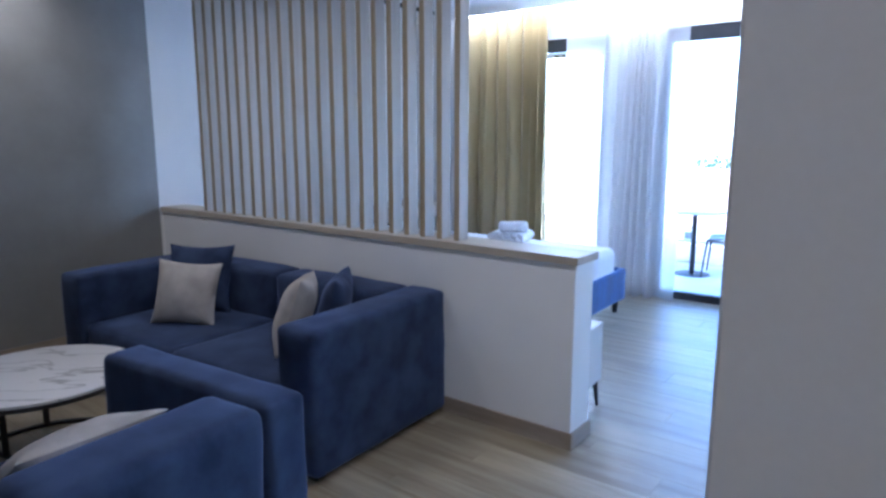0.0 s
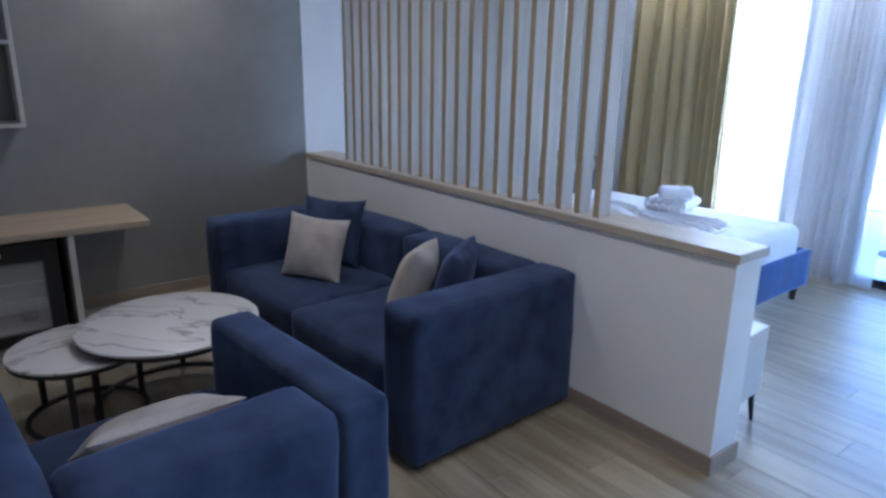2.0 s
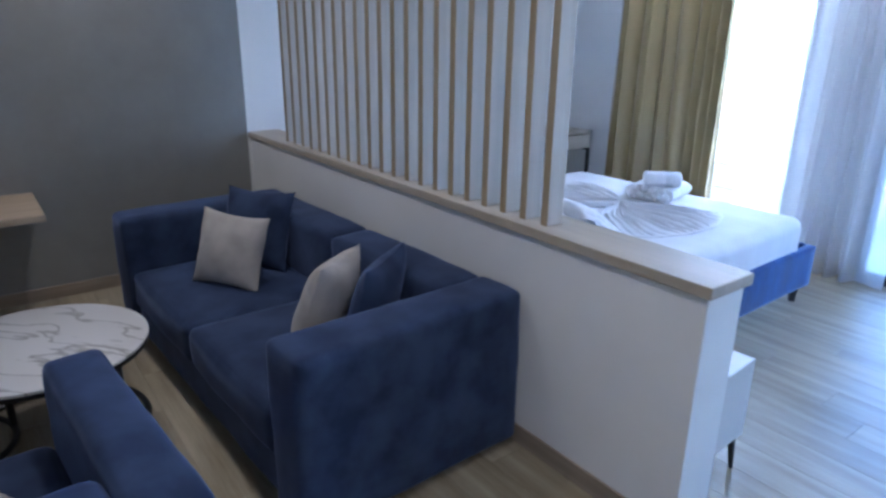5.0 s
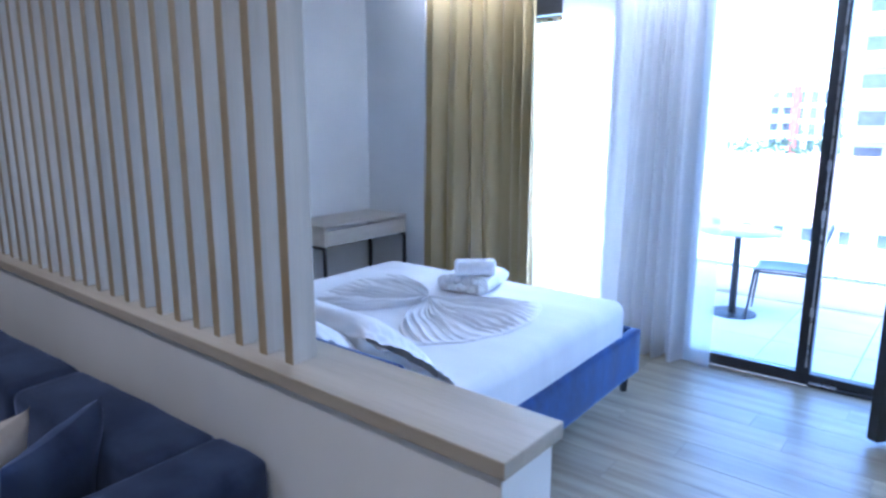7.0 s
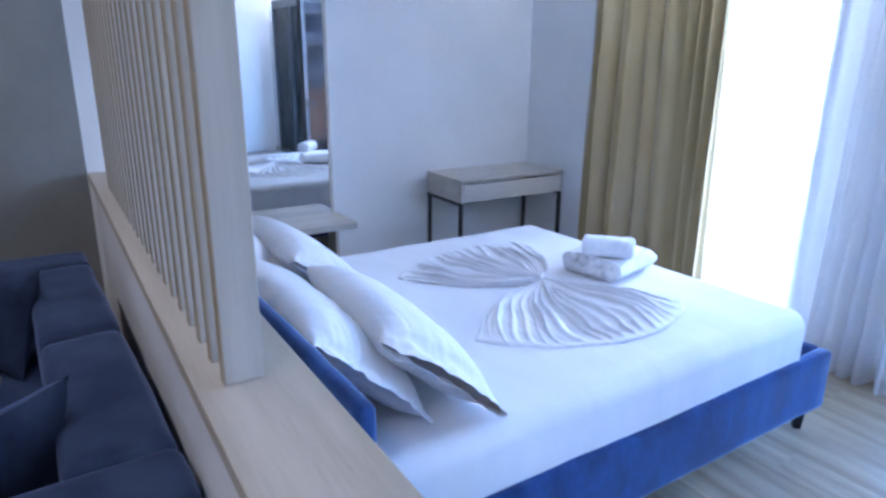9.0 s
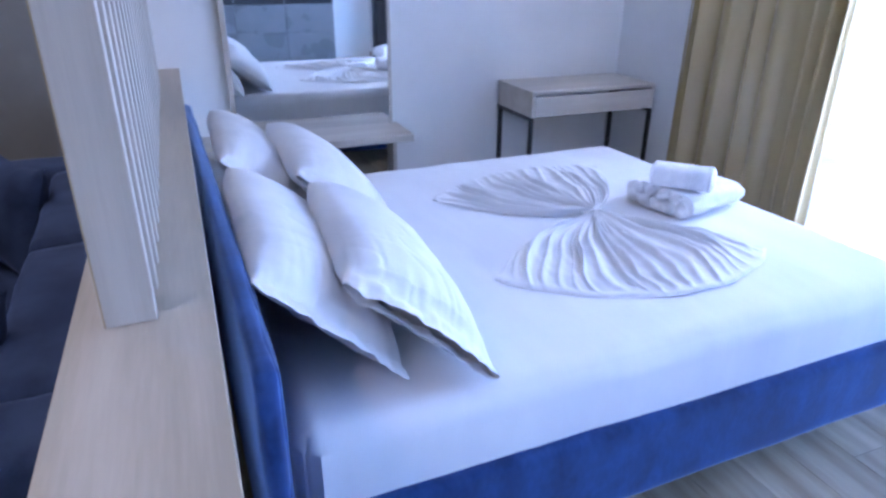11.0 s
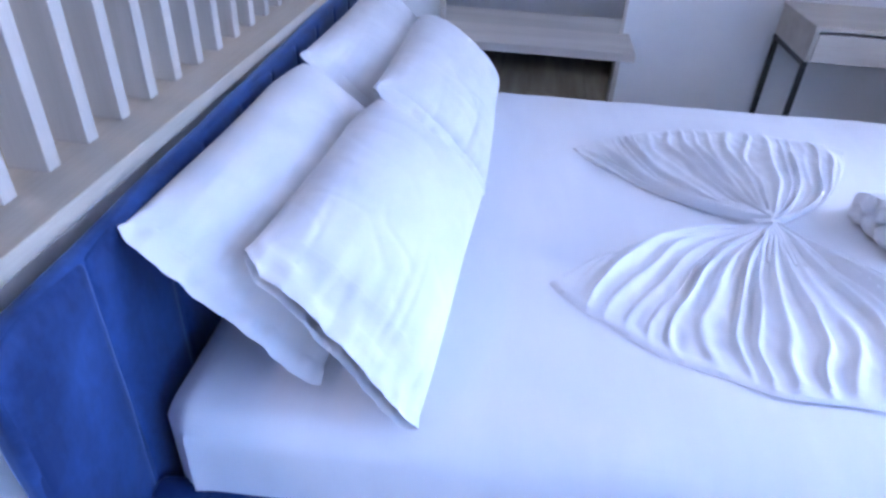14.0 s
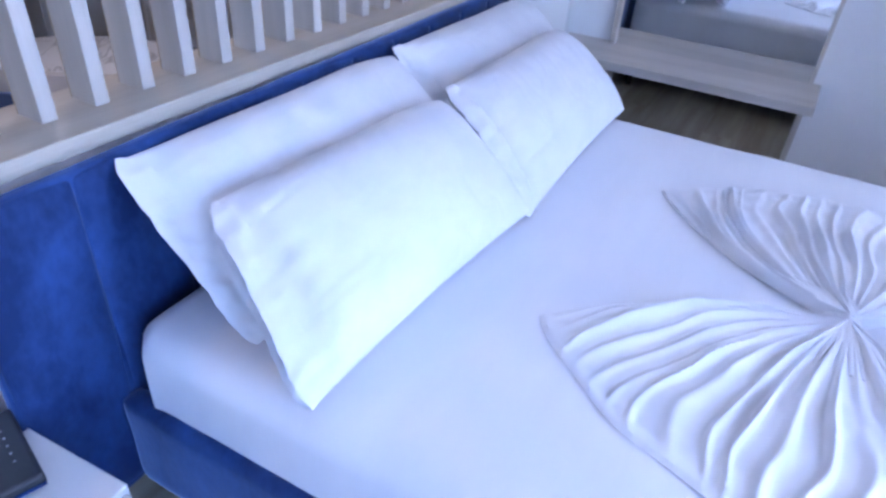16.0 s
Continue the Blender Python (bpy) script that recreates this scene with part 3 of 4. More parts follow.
# pillows: back pair against the headboard, front pair leaning on them
def oxford(w, h, thick, hem, seed, skew=0.0, fold=0.018, mouth=0.0, n=100):
    """A filled pillow in the x-z plane with a hem at its +x end, flat or open like a mouth."""
    bm = bmesh.new()
    verts = {}
    split = 1 - 2 * hem / w
    for side in (1, -1):
        for i in range(n + 1):
            for j in range(n + 1):
                a, b = 2 * i / n - 1, 2 * j / n - 1
                edge = i == 0 or j in (0, n) or (i == n and not mouth)
                t = (a + 1) / (1 + split) * 2 - 1
                along = max(0, 1 - abs(min(t, 1)) ** (4.6 if t > 0 else 3.2)) ** 0.5
                if t > 0:
                    along = mouth * (1 - 0.35 * max(0.0, a - split) / (1 - split)) + (1 - mouth) * along
                body = along * (max(0, 1 - abs(b) ** 2.8) ** 0.5)
                x, z = a * w / 2, b * h / 2
                x *= 1 - 0.03 * (1 - b * b) if a < split else 1
                z *= 1 - 0.05 * (1 - t * t) if t < 1 else 1 + 0.03 * (a - split) / (1 - split)
                y = side * (thick / 2 * body + (0 if edge else 0.002))
                near = math.exp(-abs(1 - t) * 3.0)
                pull = noise.noise(Vector((x * 3 + seed, z * 17 + seed, 1.0))) * 0.013 * near + noise.noise(Vector((x * 4 + seed, z * 5, seed))) * 0.010
                pull += 0.004 * noise.noise(Vector((x * 13, z * 5 + x * 8, seed + 3))) * (1 - abs(b)) ** 0.3
                # sharp creases drawn in from the hem, dying out across the filling
                fan = abs(noise.noise(Vector((x * 2.2 + seed, z * 21 + 1.6 * x + seed, 8.0))))
                pull -= 0.008 * max(0.0, 0.3 - fan) / 0.3 * math.exp(-abs(1 - t) * 3.4)
                fan = abs(noise.noise(Vector((x * 9 + z * 4, z * 5 - x * 3 + seed, 12.0))))
                pull -= 0.0022 * max(0.0, 0.12 - fan) / 0.12
                y += side * pull * body ** 0.5
                if t > 1:
                    loose = (a - split) / (1 - split)
                    y += (0.014 * noise.noise(Vector((z * 9, seed, 2.0))) + 0.008 * noise.noise(Vector((z * 27, seed, 6.0)))) * loose ** 0.7
                    # puckers at the seam; the border falls back towards its free edge
                    y += side * 0.003 * (1 - loose) * (0 if edge else 1) - fold * loose ** 1.4 * (0.7 + 0.5 * b)
                    y += 0.012 * noise.noise(Vector((z * 30 + seed, loose * 1.5, 21.0))) * math.sin(math.pi * min(1, loose + 0.15))
                y += 0.02 * (1 - b * b) * math.cos(x * 2.2)
                # the two ends of the case lie at a slant
                x += skew * b * max(0.0, t) ** 2
                if t > 1:
                    x -= 0.022 * abs(b) ** 8 * (a - split) / (1 - split)
                # the upper corners hang
                droop = max(0, b) ** 2 * max(0, abs(t) - 0.45) ** 1.5 * (1.0 if a < 0 else 0.15)
                x -= math.copysign(0.03 * droop, a)
                z -= 0.075 * droop
                key = (i, j, 1 if edge else side)
                if key not in verts:
                    verts[key] = bm.verts.new((x, y, z + h / 2))
    at = lambda i, j, s: verts[(i, j, 1 if i == 0 or j in (0, n) or (i == n and not mouth) else s)]
    for s in (1, -1):
        for i in range(n):
            for j in range(n):
                bm.faces.new((at(i, j, s), at(i + 1, j, s), at(i + 1, j + 1, s), at(i, j + 1, s)))
    if mouth:
        # the filling, set back inside the open end
        k = round((split + 1) / 2 * n) - 2
        for j in range(n):
            ring = [at(k, j, 1), at(k, j + 1, 1), at(k, j + 1, -1), at(k, j, -1)]
            bm.faces.new([q for e, q in enumerate(ring) if q not in ring[:e]])
    bmesh.ops.recalc_face_normals(bm, faces=bm.faces[:])
    return bm


def bed_pillow(x, y, z, lean, turn, w, h, thick, seed, label, skew=0.0, fold=0.018, mouth=0.0):
    return lay("pillow", oxford(w, h, thick, 0.065, seed, skew, fold, mouth), CRUMPLED, pose(x, y, z, lean, 0, turn), label, "pillow", "pillows on the bed")


bed_pillow(-2.328, 6.020, 0.642, 47, 0, 0.985, 0.455, 0.165, 1.0, "plump white oxford pillow with flat hem against the blue headboard", 0.0, -0.006)
bed_pillow(-3.30, 6.026, 0.640, 47, 0, 0.96, 0.455, 0.165, 4.0, "plump white oxford pillow resting against the blue headboard", 0.01, 0.0)
bed_pillow(-2.245, 6.25, 0.645, 52, -3, 0.86, 0.43, 0.17, 7.0, "white oxford pillow with ruffled hem leaning on another", -0.04, 0.008, 0.26)
bed_pillow(-3.15, 6.265, 0.640, 52, 1, 0.93, 0.43, 0.17, 11.0, "white oxford pillow with ruffled hem leaning on another", -0.04, 0.008, 0.26)


# decorative top sheet gathered into a bow
def bow_wing(a0, a1, reach, seed):
    bm = bmesh.new()
    rng = random.Random(3 + int(seed))
    nu, nv = 420, 64
    # uneven folds: each ridge has its own width and height
    edges = [0.0]
    while edges[-1] < 1:
        edges.append(edges[-1] + rng.uniform(0.028, 0.075))
    heights = [rng.uniform(0.25, 1.0) for _ in edges]
    heights[0] = heights[-2] = 0.1
    rows = []
    middle = (a0 + a1) / 2
    for i in range(nu + 1):
        u = i / nu
        ang = a0 + (a1 - a0) * u
        far = reach[0] * (1 - u) ** 2 + 2 * u * (1 - u) * reach[1] + reach[2] * u * u
        far *= 1 + 0.006 * math.sin(u * 30 + seed)
        end = Vector((far * math.cos(radians(ang)), far * math.sin(radians(ang)), 0))
        swing = middle + (ang - middle) * (1.35 + 0.65 * min(1.0, 9 * u * (1 - u)))
        mid_pt = Vector((0.6 * far * math.cos(radians(swing)), 0.6 * far * math.sin(radians(swing)), 0))
        root = Vector((0.012 * math.cos(radians(ang)), 0.012 * math.sin(radians(ang)), 0))
        row = []
        for j in range(nv + 1):
            v = j / nv
            # folds wander, merge and die out along their length
            w = min(0.999, max(0.0, u + 0.075 * v * noise.noise(Vector((u * 5, v * 2.6, seed + 2)))))
            k = max(q for q in range(len(edges)) if edges[q] <= w)
            f = (w - edges[k]) / ((edges[k + 1] if k + 1 < len(edges) else edges[k] + 0.06) - edges[k])
            ridge = heights[k] * math.exp(-((f - 0.42) / (0.16 if f < 0.42 else 0.22)) ** 2)
            ridge *= 0.75 + 0.6 * noise.noise(Vector((k * 3.7, v * 3.0, seed + 7)))
            p = root * (1 - v) ** 2 + 2 * v * (1 - v) * mid_pt + end * v * v
            lift = 0.007 + 0.036 * ridge * (0.25 + 0.75 * math.sin(math.pi * min(1, v * 0.96 + 0.04)) ** 0.8) + 0.030 * math.exp(-v * 8)
            lift += 0.009 * noise.noise(Vector((u * 9, v * 5, seed))) + 0.003 * noise.noise(Vector((u * 40, v * 14, seed)))
            if v > 0.95:
                lift = 0.35 * lift + 0.006
            if j == nv or i in (0, nu):
                lift = 0.002
            row.append(bm.verts.new((p.x, p.y, lift)))
        rows.append(row)
    for i in range(nu):
        for j in range(nv):
            bm.faces.new((rows[i][j], rows[i + 1][j], rows[i + 1][j + 1], rows[i][j + 1]))
    bmesh.ops.recalc_face_normals(bm, faces=bm.faces[:])
    return bm


def strand(k):
    """One gathered pleat running through the knot."""
    off = (k - 4) * 0.009
    pts = [(-0.16, -0.10 + off * 2.4, 0.012), (-0.07, -0.03 + off * 1.2, 0.028), (0.0, off * 0.7, 0.038 - abs(off) * 0.4), (0.07, 0.01 + off * 1.2, 0.028), (0.17, 0.02 + off * 2.6, 0.012)]
    return tube(pts, [0.004, 0.008, 0.009, 0.008, 0.004], 8)


bow = thing("folded_sheet", "white sheet gathered into a fan-shaped bow on the bed", "sheet", pose(-2.652, 7.082, 0.617))
part("wing", bow_wing(-60, 41, (0.71, 0.64, 0.64), 0.0), LINEN, bow)
part("wing", bow_wing(146, 231, (0.77, 0.66, 0.69), 5.0), LINEN, bow)
for k in range(9):
    part("gathered_pleat", strand(k), LINEN, bow)


# ---- towels ----
def folded_towel():
    """Layers folded in rolls, the looped ends showing in front."""
    bm = bmesh.new()
    n, m = 64, 22
    rows = []
    for j in range(m + 1):
        v = j / m
        ring = []
        swell = 1 - 0.35 * max(0.0, (v - 0.9) / 0.1) ** 2
        for i in range(n):
            t = 2 * math.pi * i / n
            c, s = math.cos(t), math.sin(t)
            x = 0.168 * math.copysign(abs(c) ** 0.55, c) * (0.94 + 0.06 * swell)
            z = 0.054 * math.copysign(abs(s) ** 0.75, s) * swell * (1 + 0.10 * noise.noise(Vector((x * 8, v * 6, 1.0))))
            x += 0.010 * noise.noise(Vector((t * 2, v * 4, 7.0)))
            ring.append(bm.verts.new((x, 0.02 + 0.36 * v, 0.056 + z)))
        rows.append(ring)
    for j in range(m):
        for i in range(n):
            bm.faces.new((rows[j][i], rows[j][(i + 1) % n], rows[j + 1][(i + 1) % n], rows[j + 1][i]))
    bm.faces.new(rows[0][::-1])
    bm.faces.new(rows[-1])
    bmesh.ops.recalc_face_normals(bm, faces=bm.faces[:])
    return bm


def rolled_towel():
    bm = bmesh.new()
    n, m = 40, 44
    rows = []
    for j in range(m + 1):
        v = j / m
        end = 1 - 0.35 * max(0.0, abs(v - 0.5) * 2 - 0.9) / 0.1
        ridge = 0.0035 * (1 if 0.56 < v < 0.92 else 0.0) * math.sin(v * 150)
        rows.append([bm.verts.new((0.25 * (v - 0.5), (0.060 * end + ridge) * math.copysign(abs(math.cos(t)) ** 0.75, math.cos(t)),
                                   0.050 + (0.048 * end + ridge) * math.copysign(abs(math.sin(t)) ** 0.8, math.sin(t)) + 0.004 * noise.noise(Vector((v * 5, t, 3)))))
                     for t in (2 * math.pi * i / n for i in range(n))])
    for j in range(m):
        for i in range(n):
            bm.faces.new((rows[j][i], rows[j][(i + 1) % n], rows[j + 1][(i + 1) % n], rows[j + 1][i]))
    bm.faces.new(rows[0][::-1])
    bm.faces.new(rows[-1])
    bmesh.ops.recalc_face_normals(bm, faces=bm.faces[:])
    return bm


bath = thing("bath_towel", "thick folded white bath towel lying on the bed", "towel", pose(-2.635, 7.365, 0.616, 0, 0, 14))
part("body", folded_towel(), TERRY, bath)
for k, (cx, cz, r) in enumerate(((-0.122, 0.034, 0.030), (-0.066, 0.033, 0.029), (-0.006, 0.036, 0.031), (0.054, 0.033, 0.029), (0.114, 0.035, 0.030),
                                 (-0.1, 0.078, 0.026), (-0.04, 0.08, 0.027), (0.022, 0.078, 0.026), (0.085, 0.078, 0.025))):
    loop = bmesh.new()
    bmesh.ops.create_icosphere(loop, subdivisions=3, radius=r, matrix=pose(cx, 0.016, cz, 0, 20 * k, 0) @ Matrix.Diagonal((1.1, 0.75, 0.9, 1)))
    for v in loop.verts:
        v.co += v.normal * 0.004 * noise.noise(v.co * 60)
    part("folded_end", loop, TERRY, bath)
lay("hand_towel", rolled_towel(), TERRY, pose(-2.60, 7.455, 0.722, 0, 0, 42), "small rolled white hand towel lying on the bath towel", "towel")

# ---- bedside ----
ns = thing("nightstand", "pale grey nightstand with one drawer on black tapered legs", "nightstand", pose(-1.33, 5.815, 0, 0, 0, 4))
part("body", block((-0.21, -0.09, 0.16), (0.24, 0.18, 0.505), 0.004), PALE_LAC, ns)
dr = part("drawer", block((-0.2, 0.18, 0.18), (0.23, 0.2, 0.49), 0.003), PALE_LAC, ns)
part("pull", block((-0.17, 0.2, 0.43), (-0.10, 0.212, 0.445), 0.002), BLACK, dr, "dark metal pull")
for x in (-0.185, 0.21):
    for y in (-0.06, 0.15):
        part("leg", tube([(x * 1.08, y * 1.06, 0.0), (x, y, 0.162)], [0.008, 0.017], 12), BLACK, ns, "black tapered leg")
phone = thing("telephone", "dark grey desk telephone with a keypad on the nightstand", "telephone", pose(-1.425, 5.715, 0.505, 0, 0, -16))
part("body", block((-0.09, -0.075, 0), (0.08, 0.13, 0.035), 0.008, 3), DARK_PL, phone)
part("trim", block((-0.088, 0.128, 0.008), (0.068, 0.134, 0.014), 0.001), ROYAL, phone, "thin blue trim line")
for i in range(4):
    for j in range(5):
        part("key", block((-0.062 + i * 0.03, -0.02 + j * 0.022, 0.034), (-0.057 + i * 0.03, -0.016 + j * 0.022, 0.0365), 0.001, 1), GREY_LAC, phone)

# ---- console with mirror, west wall ----
con = thing("mirror_console", "tall framed mirror above a pale oak shelf with side panels", "console mirror")
part("side_panel", block((X0 + 0.002, 6.855, 0), (-4.62, 6.88, 0.535), 0.002), ASH, con)
part("mirror_stile", block((X0 + 0.002, 6.855, 0.58), (-4.678, 6.872, 2.05), 0.002), ASH, con)
part("side_panel", block((X0 + 0.002, 5.87, 0), (-4.62, 5.895, 0.535), 0.002), ASH, con)
part("mirror_stile", block((X0 + 0.002, 5.865, 0.58), (-4.672, 5.895, 2.05), 0.002), ASH, con)
part("top_panel", block((X0 + 0.002, 5.865, 2.05), (-4.672, 6.872, 2.08), 0.002), ASH, con)
part("shelf", block((X0 + 0.002, 5.62, 0.535), (-4.355, 6.91, 0.58), 0.003), ASH, con)
part("mirror", block((X0 + 0.002, 5.895, 0.583), (-4.69, 6.855, 2.05), 0.001), MIRROR, con, "clear mirror glass")
part("lower_mirror", block((X0 + 0.002, 5.895, 0.02), (-4.69, 6.855, 0.53), 0.001), MIRROR, con, "mirror glass below the shelf")

# ---- desk ----
desk = thing("desk", "small pale oak wall desk with drawer and black metal frame", "desk")
part("case", blocks(((X0 + 0.002, 7.665, 0.645), (-4.235, 7.685, 0.79)), ((X0 + 0.002, 8.585, 0.645), (-4.235, 8.605, 0.79)), ((X0 + 0.002, 7.685, 0.645), (-4.25, 8.585, 0.66)), r=0.001), ASH, desk, smooth=False)
part("top", block((X0 + 0.002, 7.66, 0.79), (-4.232, 8.61, 0.812), 0.002), ASH, desk)
part("drawer_front", block((-4.25, 7.688, 0.647), (-4.233, 8.582, 0.776), 0.002), ASH, desk)
part("frame", blocks(((X0 + 0.002, 7.66, 0.62), (-4.24, 7.685, 0.645)), ((X0 + 0.002, 8.585, 0.62), (-4.24, 8.61, 0.645)), ((-4.70, 7.685, 0.62), (-4.68, 8.585, 0.645)), r=0.002), BLACK, desk)
for y in (7.66, 8.585):
    part("leg", block((-4.265, y, 0), (-4.24, y + 0.025, 0.62), 0.002), BLACK, desk)
    part("leg", block((X0 + 0.014, y, 0), (X0 + 0.039, y + 0.025, 0.62), 0.002), BLACK, desk)
track = tagged(part("ceiling_track", block((-3.90, 5.9, TOP - 0.035), (-3.865, 7.95, TOP), 0.003), BLACK), "black ceiling lighting track", "lighting track")

# ---- wardrobe on the far side, seen in the mirror ----
ward = thing("wardrobe", "dark grey gloss wardrobe with lighter grey drawers", "wardrobe", pose(2.13, 5.75, 0))
part("body", block((0.02, 0, 0), (0.6, 2.3, 2.35), 0.004), GREY_LAC, ward)
for k in range(3):
    part("door", block((0, 0.01 + 0.765 * k, 0.92), (0.02, 0.76 + 0.765 * k, 2.34), 0.003), SMOKED, ward)
    part("drawer", block((0, 0.01 + 0.765 * k, 0.08), (0.02, 0.76 + 0.765 * k, 0.49), 0.003), GREY_LAC, ward)
    part("drawer", block((0, 0.01 + 0.765 * k, 0.50), (0.02, 0.76 + 0.765 * k, 0.91), 0.003), GREY_LAC, ward)


# ---- seating ----
def pad(name, parent, lo, hi, r=0.05, puff=0.012, seed=0.0, wr=0.006, label=""):
    return part(name, padded(lo, hi, r, puff, wr, seed, 16), NAVY, parent, label)


sofa = thing("sofa", "navy blue velvet two-seat sofa with square arms", "sofa", pose(-1.715, 4.365, 0, 0, 0, 2.5))
SW, SD, SA, SH = 2.26, 1.012, 0.245, 0.722
pad("arm", sofa, (-SA, 0, 0.03), (0, SD, SH), 0.034, 0.008, 1)
pad("arm", sofa, (-SW, 0, 0.03), (-SW + SA, SD, SH), 0.034, 0.008, 2)
MIDX = -SW / 2
pad("backrest", sofa, (-SW + SA, SD - 0.26, 0.05), (MIDX, SD, SH - 0.005), 0.04, 0.010, 3)
pad("backrest", sofa, (MIDX, SD - 0.26, 0.05), (-SA, SD, SH - 0.005), 0.04, 0.010, 4)
pad("seat_cushion", sofa, (-SW + SA, 0.012, 0.22), (MIDX, SD - 0.24, 0.425), 0.04, 0.014, 5)
pad("seat_cushion", sofa, (MIDX, 0.012, 0.22), (-SA, SD - 0.24, 0.425), 0.04, 0.014, 6)
pad("base", sofa, (-SW + SA, 0.03, 0.04), (-SA, SD - 0.05, 0.23), 0.02, 0.0, 7)
for x in (-SW + 0.08, -0.08):
    for y in (0.07, SD - 0.08):
        part("foot", block((x - 0.03, y - 0.03, 0), (x + 0.03, y + 0.03, 0.04), 0.003), BLACK, sofa)

chair = thing("armchair", "navy blue velvet armchair with square arms", "armchair", pose(-1.275, 3.435, 0, 0, 0, 4.5))
AW = 0.56
pad("arm", chair, (-0.98, AW - 0.185, 0.03), (0.0, AW, 0.69), 0.034, 0.006, 11)
pad("arm", chair, (-0.98, -AW, 0.03), (0.0, -AW + 0.215, 0.69), 0.045, 0.008, 12)
pad("backrest", chair, (-0.27, -AW + 0.215, 0.05), (0.0, AW - 0.185, 0.69), 0.045, 0.010, 13)
pad("seat_cushion", chair, (-0.97, -AW + 0.215, 0.2), (-0.25, AW - 0.185, 0.41), 0.05, 0.018, 14)
pad("base", chair, (-0.95, -AW + 0.2, 0.04), (-0.05, AW - 0.2, 0.22), 0.02, 0.0, 15)
for x in (-0.9, -0.08):
    for y in (-AW + 0.08, AW - 0.08):
        part("foot", block((x - 0.03, y - 0.03, 0), (x + 0.03, y + 0.03, 0.04), 0.003), BLACK, chair)


def scatter(material, w, thick, m, label, seed):
    return lay("scatter_cushion", cushion(w, w, thick * 1.1, 0, seed, 30, 0.10, 0.010), material, m, label, "cushion", "scatter cushions")


scatter(NAVY, 0.45, 0.15, pose(-3.42, 4.86, 0.425, -18, 0, 32), "navy blue velvet scatter cushion in the sofa corner", 21)
scatter(BEIGE, 0.40, 0.15, pose(-3.21, 4.63, 0.425, -18, 4, 35), "plain grey-beige scatter cushion on the sofa", 22)
scatter(NAVY, 0.42, 0.15, pose(-2.25, 4.92, 0.425, -14, 0, -54), "navy blue velvet scatter cushion against the sofa back", 23)
scatter(BEIGE, 0.43, 0.16, pose(-2.365, 4.72, 0.425, -19, -4, -50), "plain grey-beige scatter cushion standing on the sofa", 24)
scatter(BEIGE, 0.45, 0.13, pose(-1.93, 3.38, 0.45, 58, 0, 92), "plain grey-beige scatter cushion on the armchair", 25)


# ---- coffee tables ----
def coffee_table(label, x, y, r, h, turn):
    t = thing("coffee_table", label, "coffee table", pose(x, y, 0, 0, 0, turn), "nesting coffee tables")
    part("top", disc(0, 0, h - 0.014, h, r, 80, 0.002), MARBLE, t, "white veined marble top")
    part("rim", disc(0, 0, h - 0.036, h - 0.0145, r - 0.004, 80, 0.002), BLACK, t)
    ring = [((r - 0.05) * math.cos(a), (r - 0.05) * math.sin(a), 0.012) for a in (2 * math.pi * k / 48 for k in range(48))]
    part("base_ring", tube(ring, 0.014, 8, True, 0.9), BLACK, t)
    for k in range(3):
        a = 2 * math.pi * k / 3
        cx, cy = (r - 0.05) * math.cos(a), (r - 0.05) * math.sin(a)
        part("leg", tube([(cx, cy, 0.012), (cx, cy, h - 0.03)], 0.016, 8), BLACK, t)
    return t


coffee_table("large round coffee table with veined marble top on black legs", -3.02, 3.77, 0.43, 0.43, 40)
coffee_table("smaller round coffee table tucked beneath the larger marble one", -3.10, 3.37, 0.31, 0.37, 100)

# ---- fridge unit on the plaster wall ----
unit = thing("fridge_unit", "pale oak wall desk with a compartment for a fridge", "cabinet")
part("top", block((X0 + 0.002, 2.79, 0.68), (-4.09, 3.965, 0.72), 0.003), OAK_Y, unit)
part("side_panel", block((X0 + 0.002, 2.79, 0), (-4.12, 2.825, 0.68), 0.002), PALE_LAC, unit)
part("side_panel", block((X0 + 0.002, 3.50, 0), (-4.12, 3.535, 0.68), 0.002), PALE_LAC, unit)
fr = thing("mini_fridge", "black mini fridge with glass door and wire shelves", "fridge")
part("body", blocks(((X0 + 0.02, 2.87, 0.012), (X0 + 0.05, 3.45, 0.65)), ((X0 + 0.05, 2.87, 0.012), (-4.22, 2.91, 0.65)), ((X0 + 0.05, 3.41, 0.012), (-4.22, 3.45, 0.65)),
                    ((X0 + 0.05, 2.91, 0.012), (-4.22, 3.41, 0.06)), ((X0 + 0.05, 2.91, 0.53), (-4.22, 3.41, 0.65)), r=0.002), BLACK, fr, smooth=False)
part("liner", blocks(((X0 + 0.052, 2.912, 0.062), (X0 + 0.06, 3.408, 0.528)), ((X0 + 0.06, 2.912, 0.062), (-4.225, 2.918, 0.528)), ((X0 + 0.06, 3.402, 0.062), (-4.225, 3.408, 0.528)), ((X0 + 0.06, 2.918, 0.062), (-4.225, 3.402, 0.068))), PAPER, fr, "white inner lining", smooth=False)
for z in (0.26, 0.38):
    part("shelf", block((X0 + 0.07, 2.915, z), (-4.26, 3.405, z + 0.012), 0.002), KEY_PL, fr)
fd = part("door", block((-4.218, 2.955, 0.53), (-4.18, 3.365, 0.645), 0.002), BLACK, fr)
part("door_stile", block((-4.218, 2.872, 0.02), (-4.18, 2.955, 0.645), 0.002), BLACK, fd)
part("door_stile", block((-4.218, 3.365, 0.02), (-4.18, 3.448, 0.645), 0.002), BLACK, fd)
part("door_rail", block((-4.218, 2.955, 0.02), (-4.18, 3.365, 0.09), 0.002), BLACK, fd)
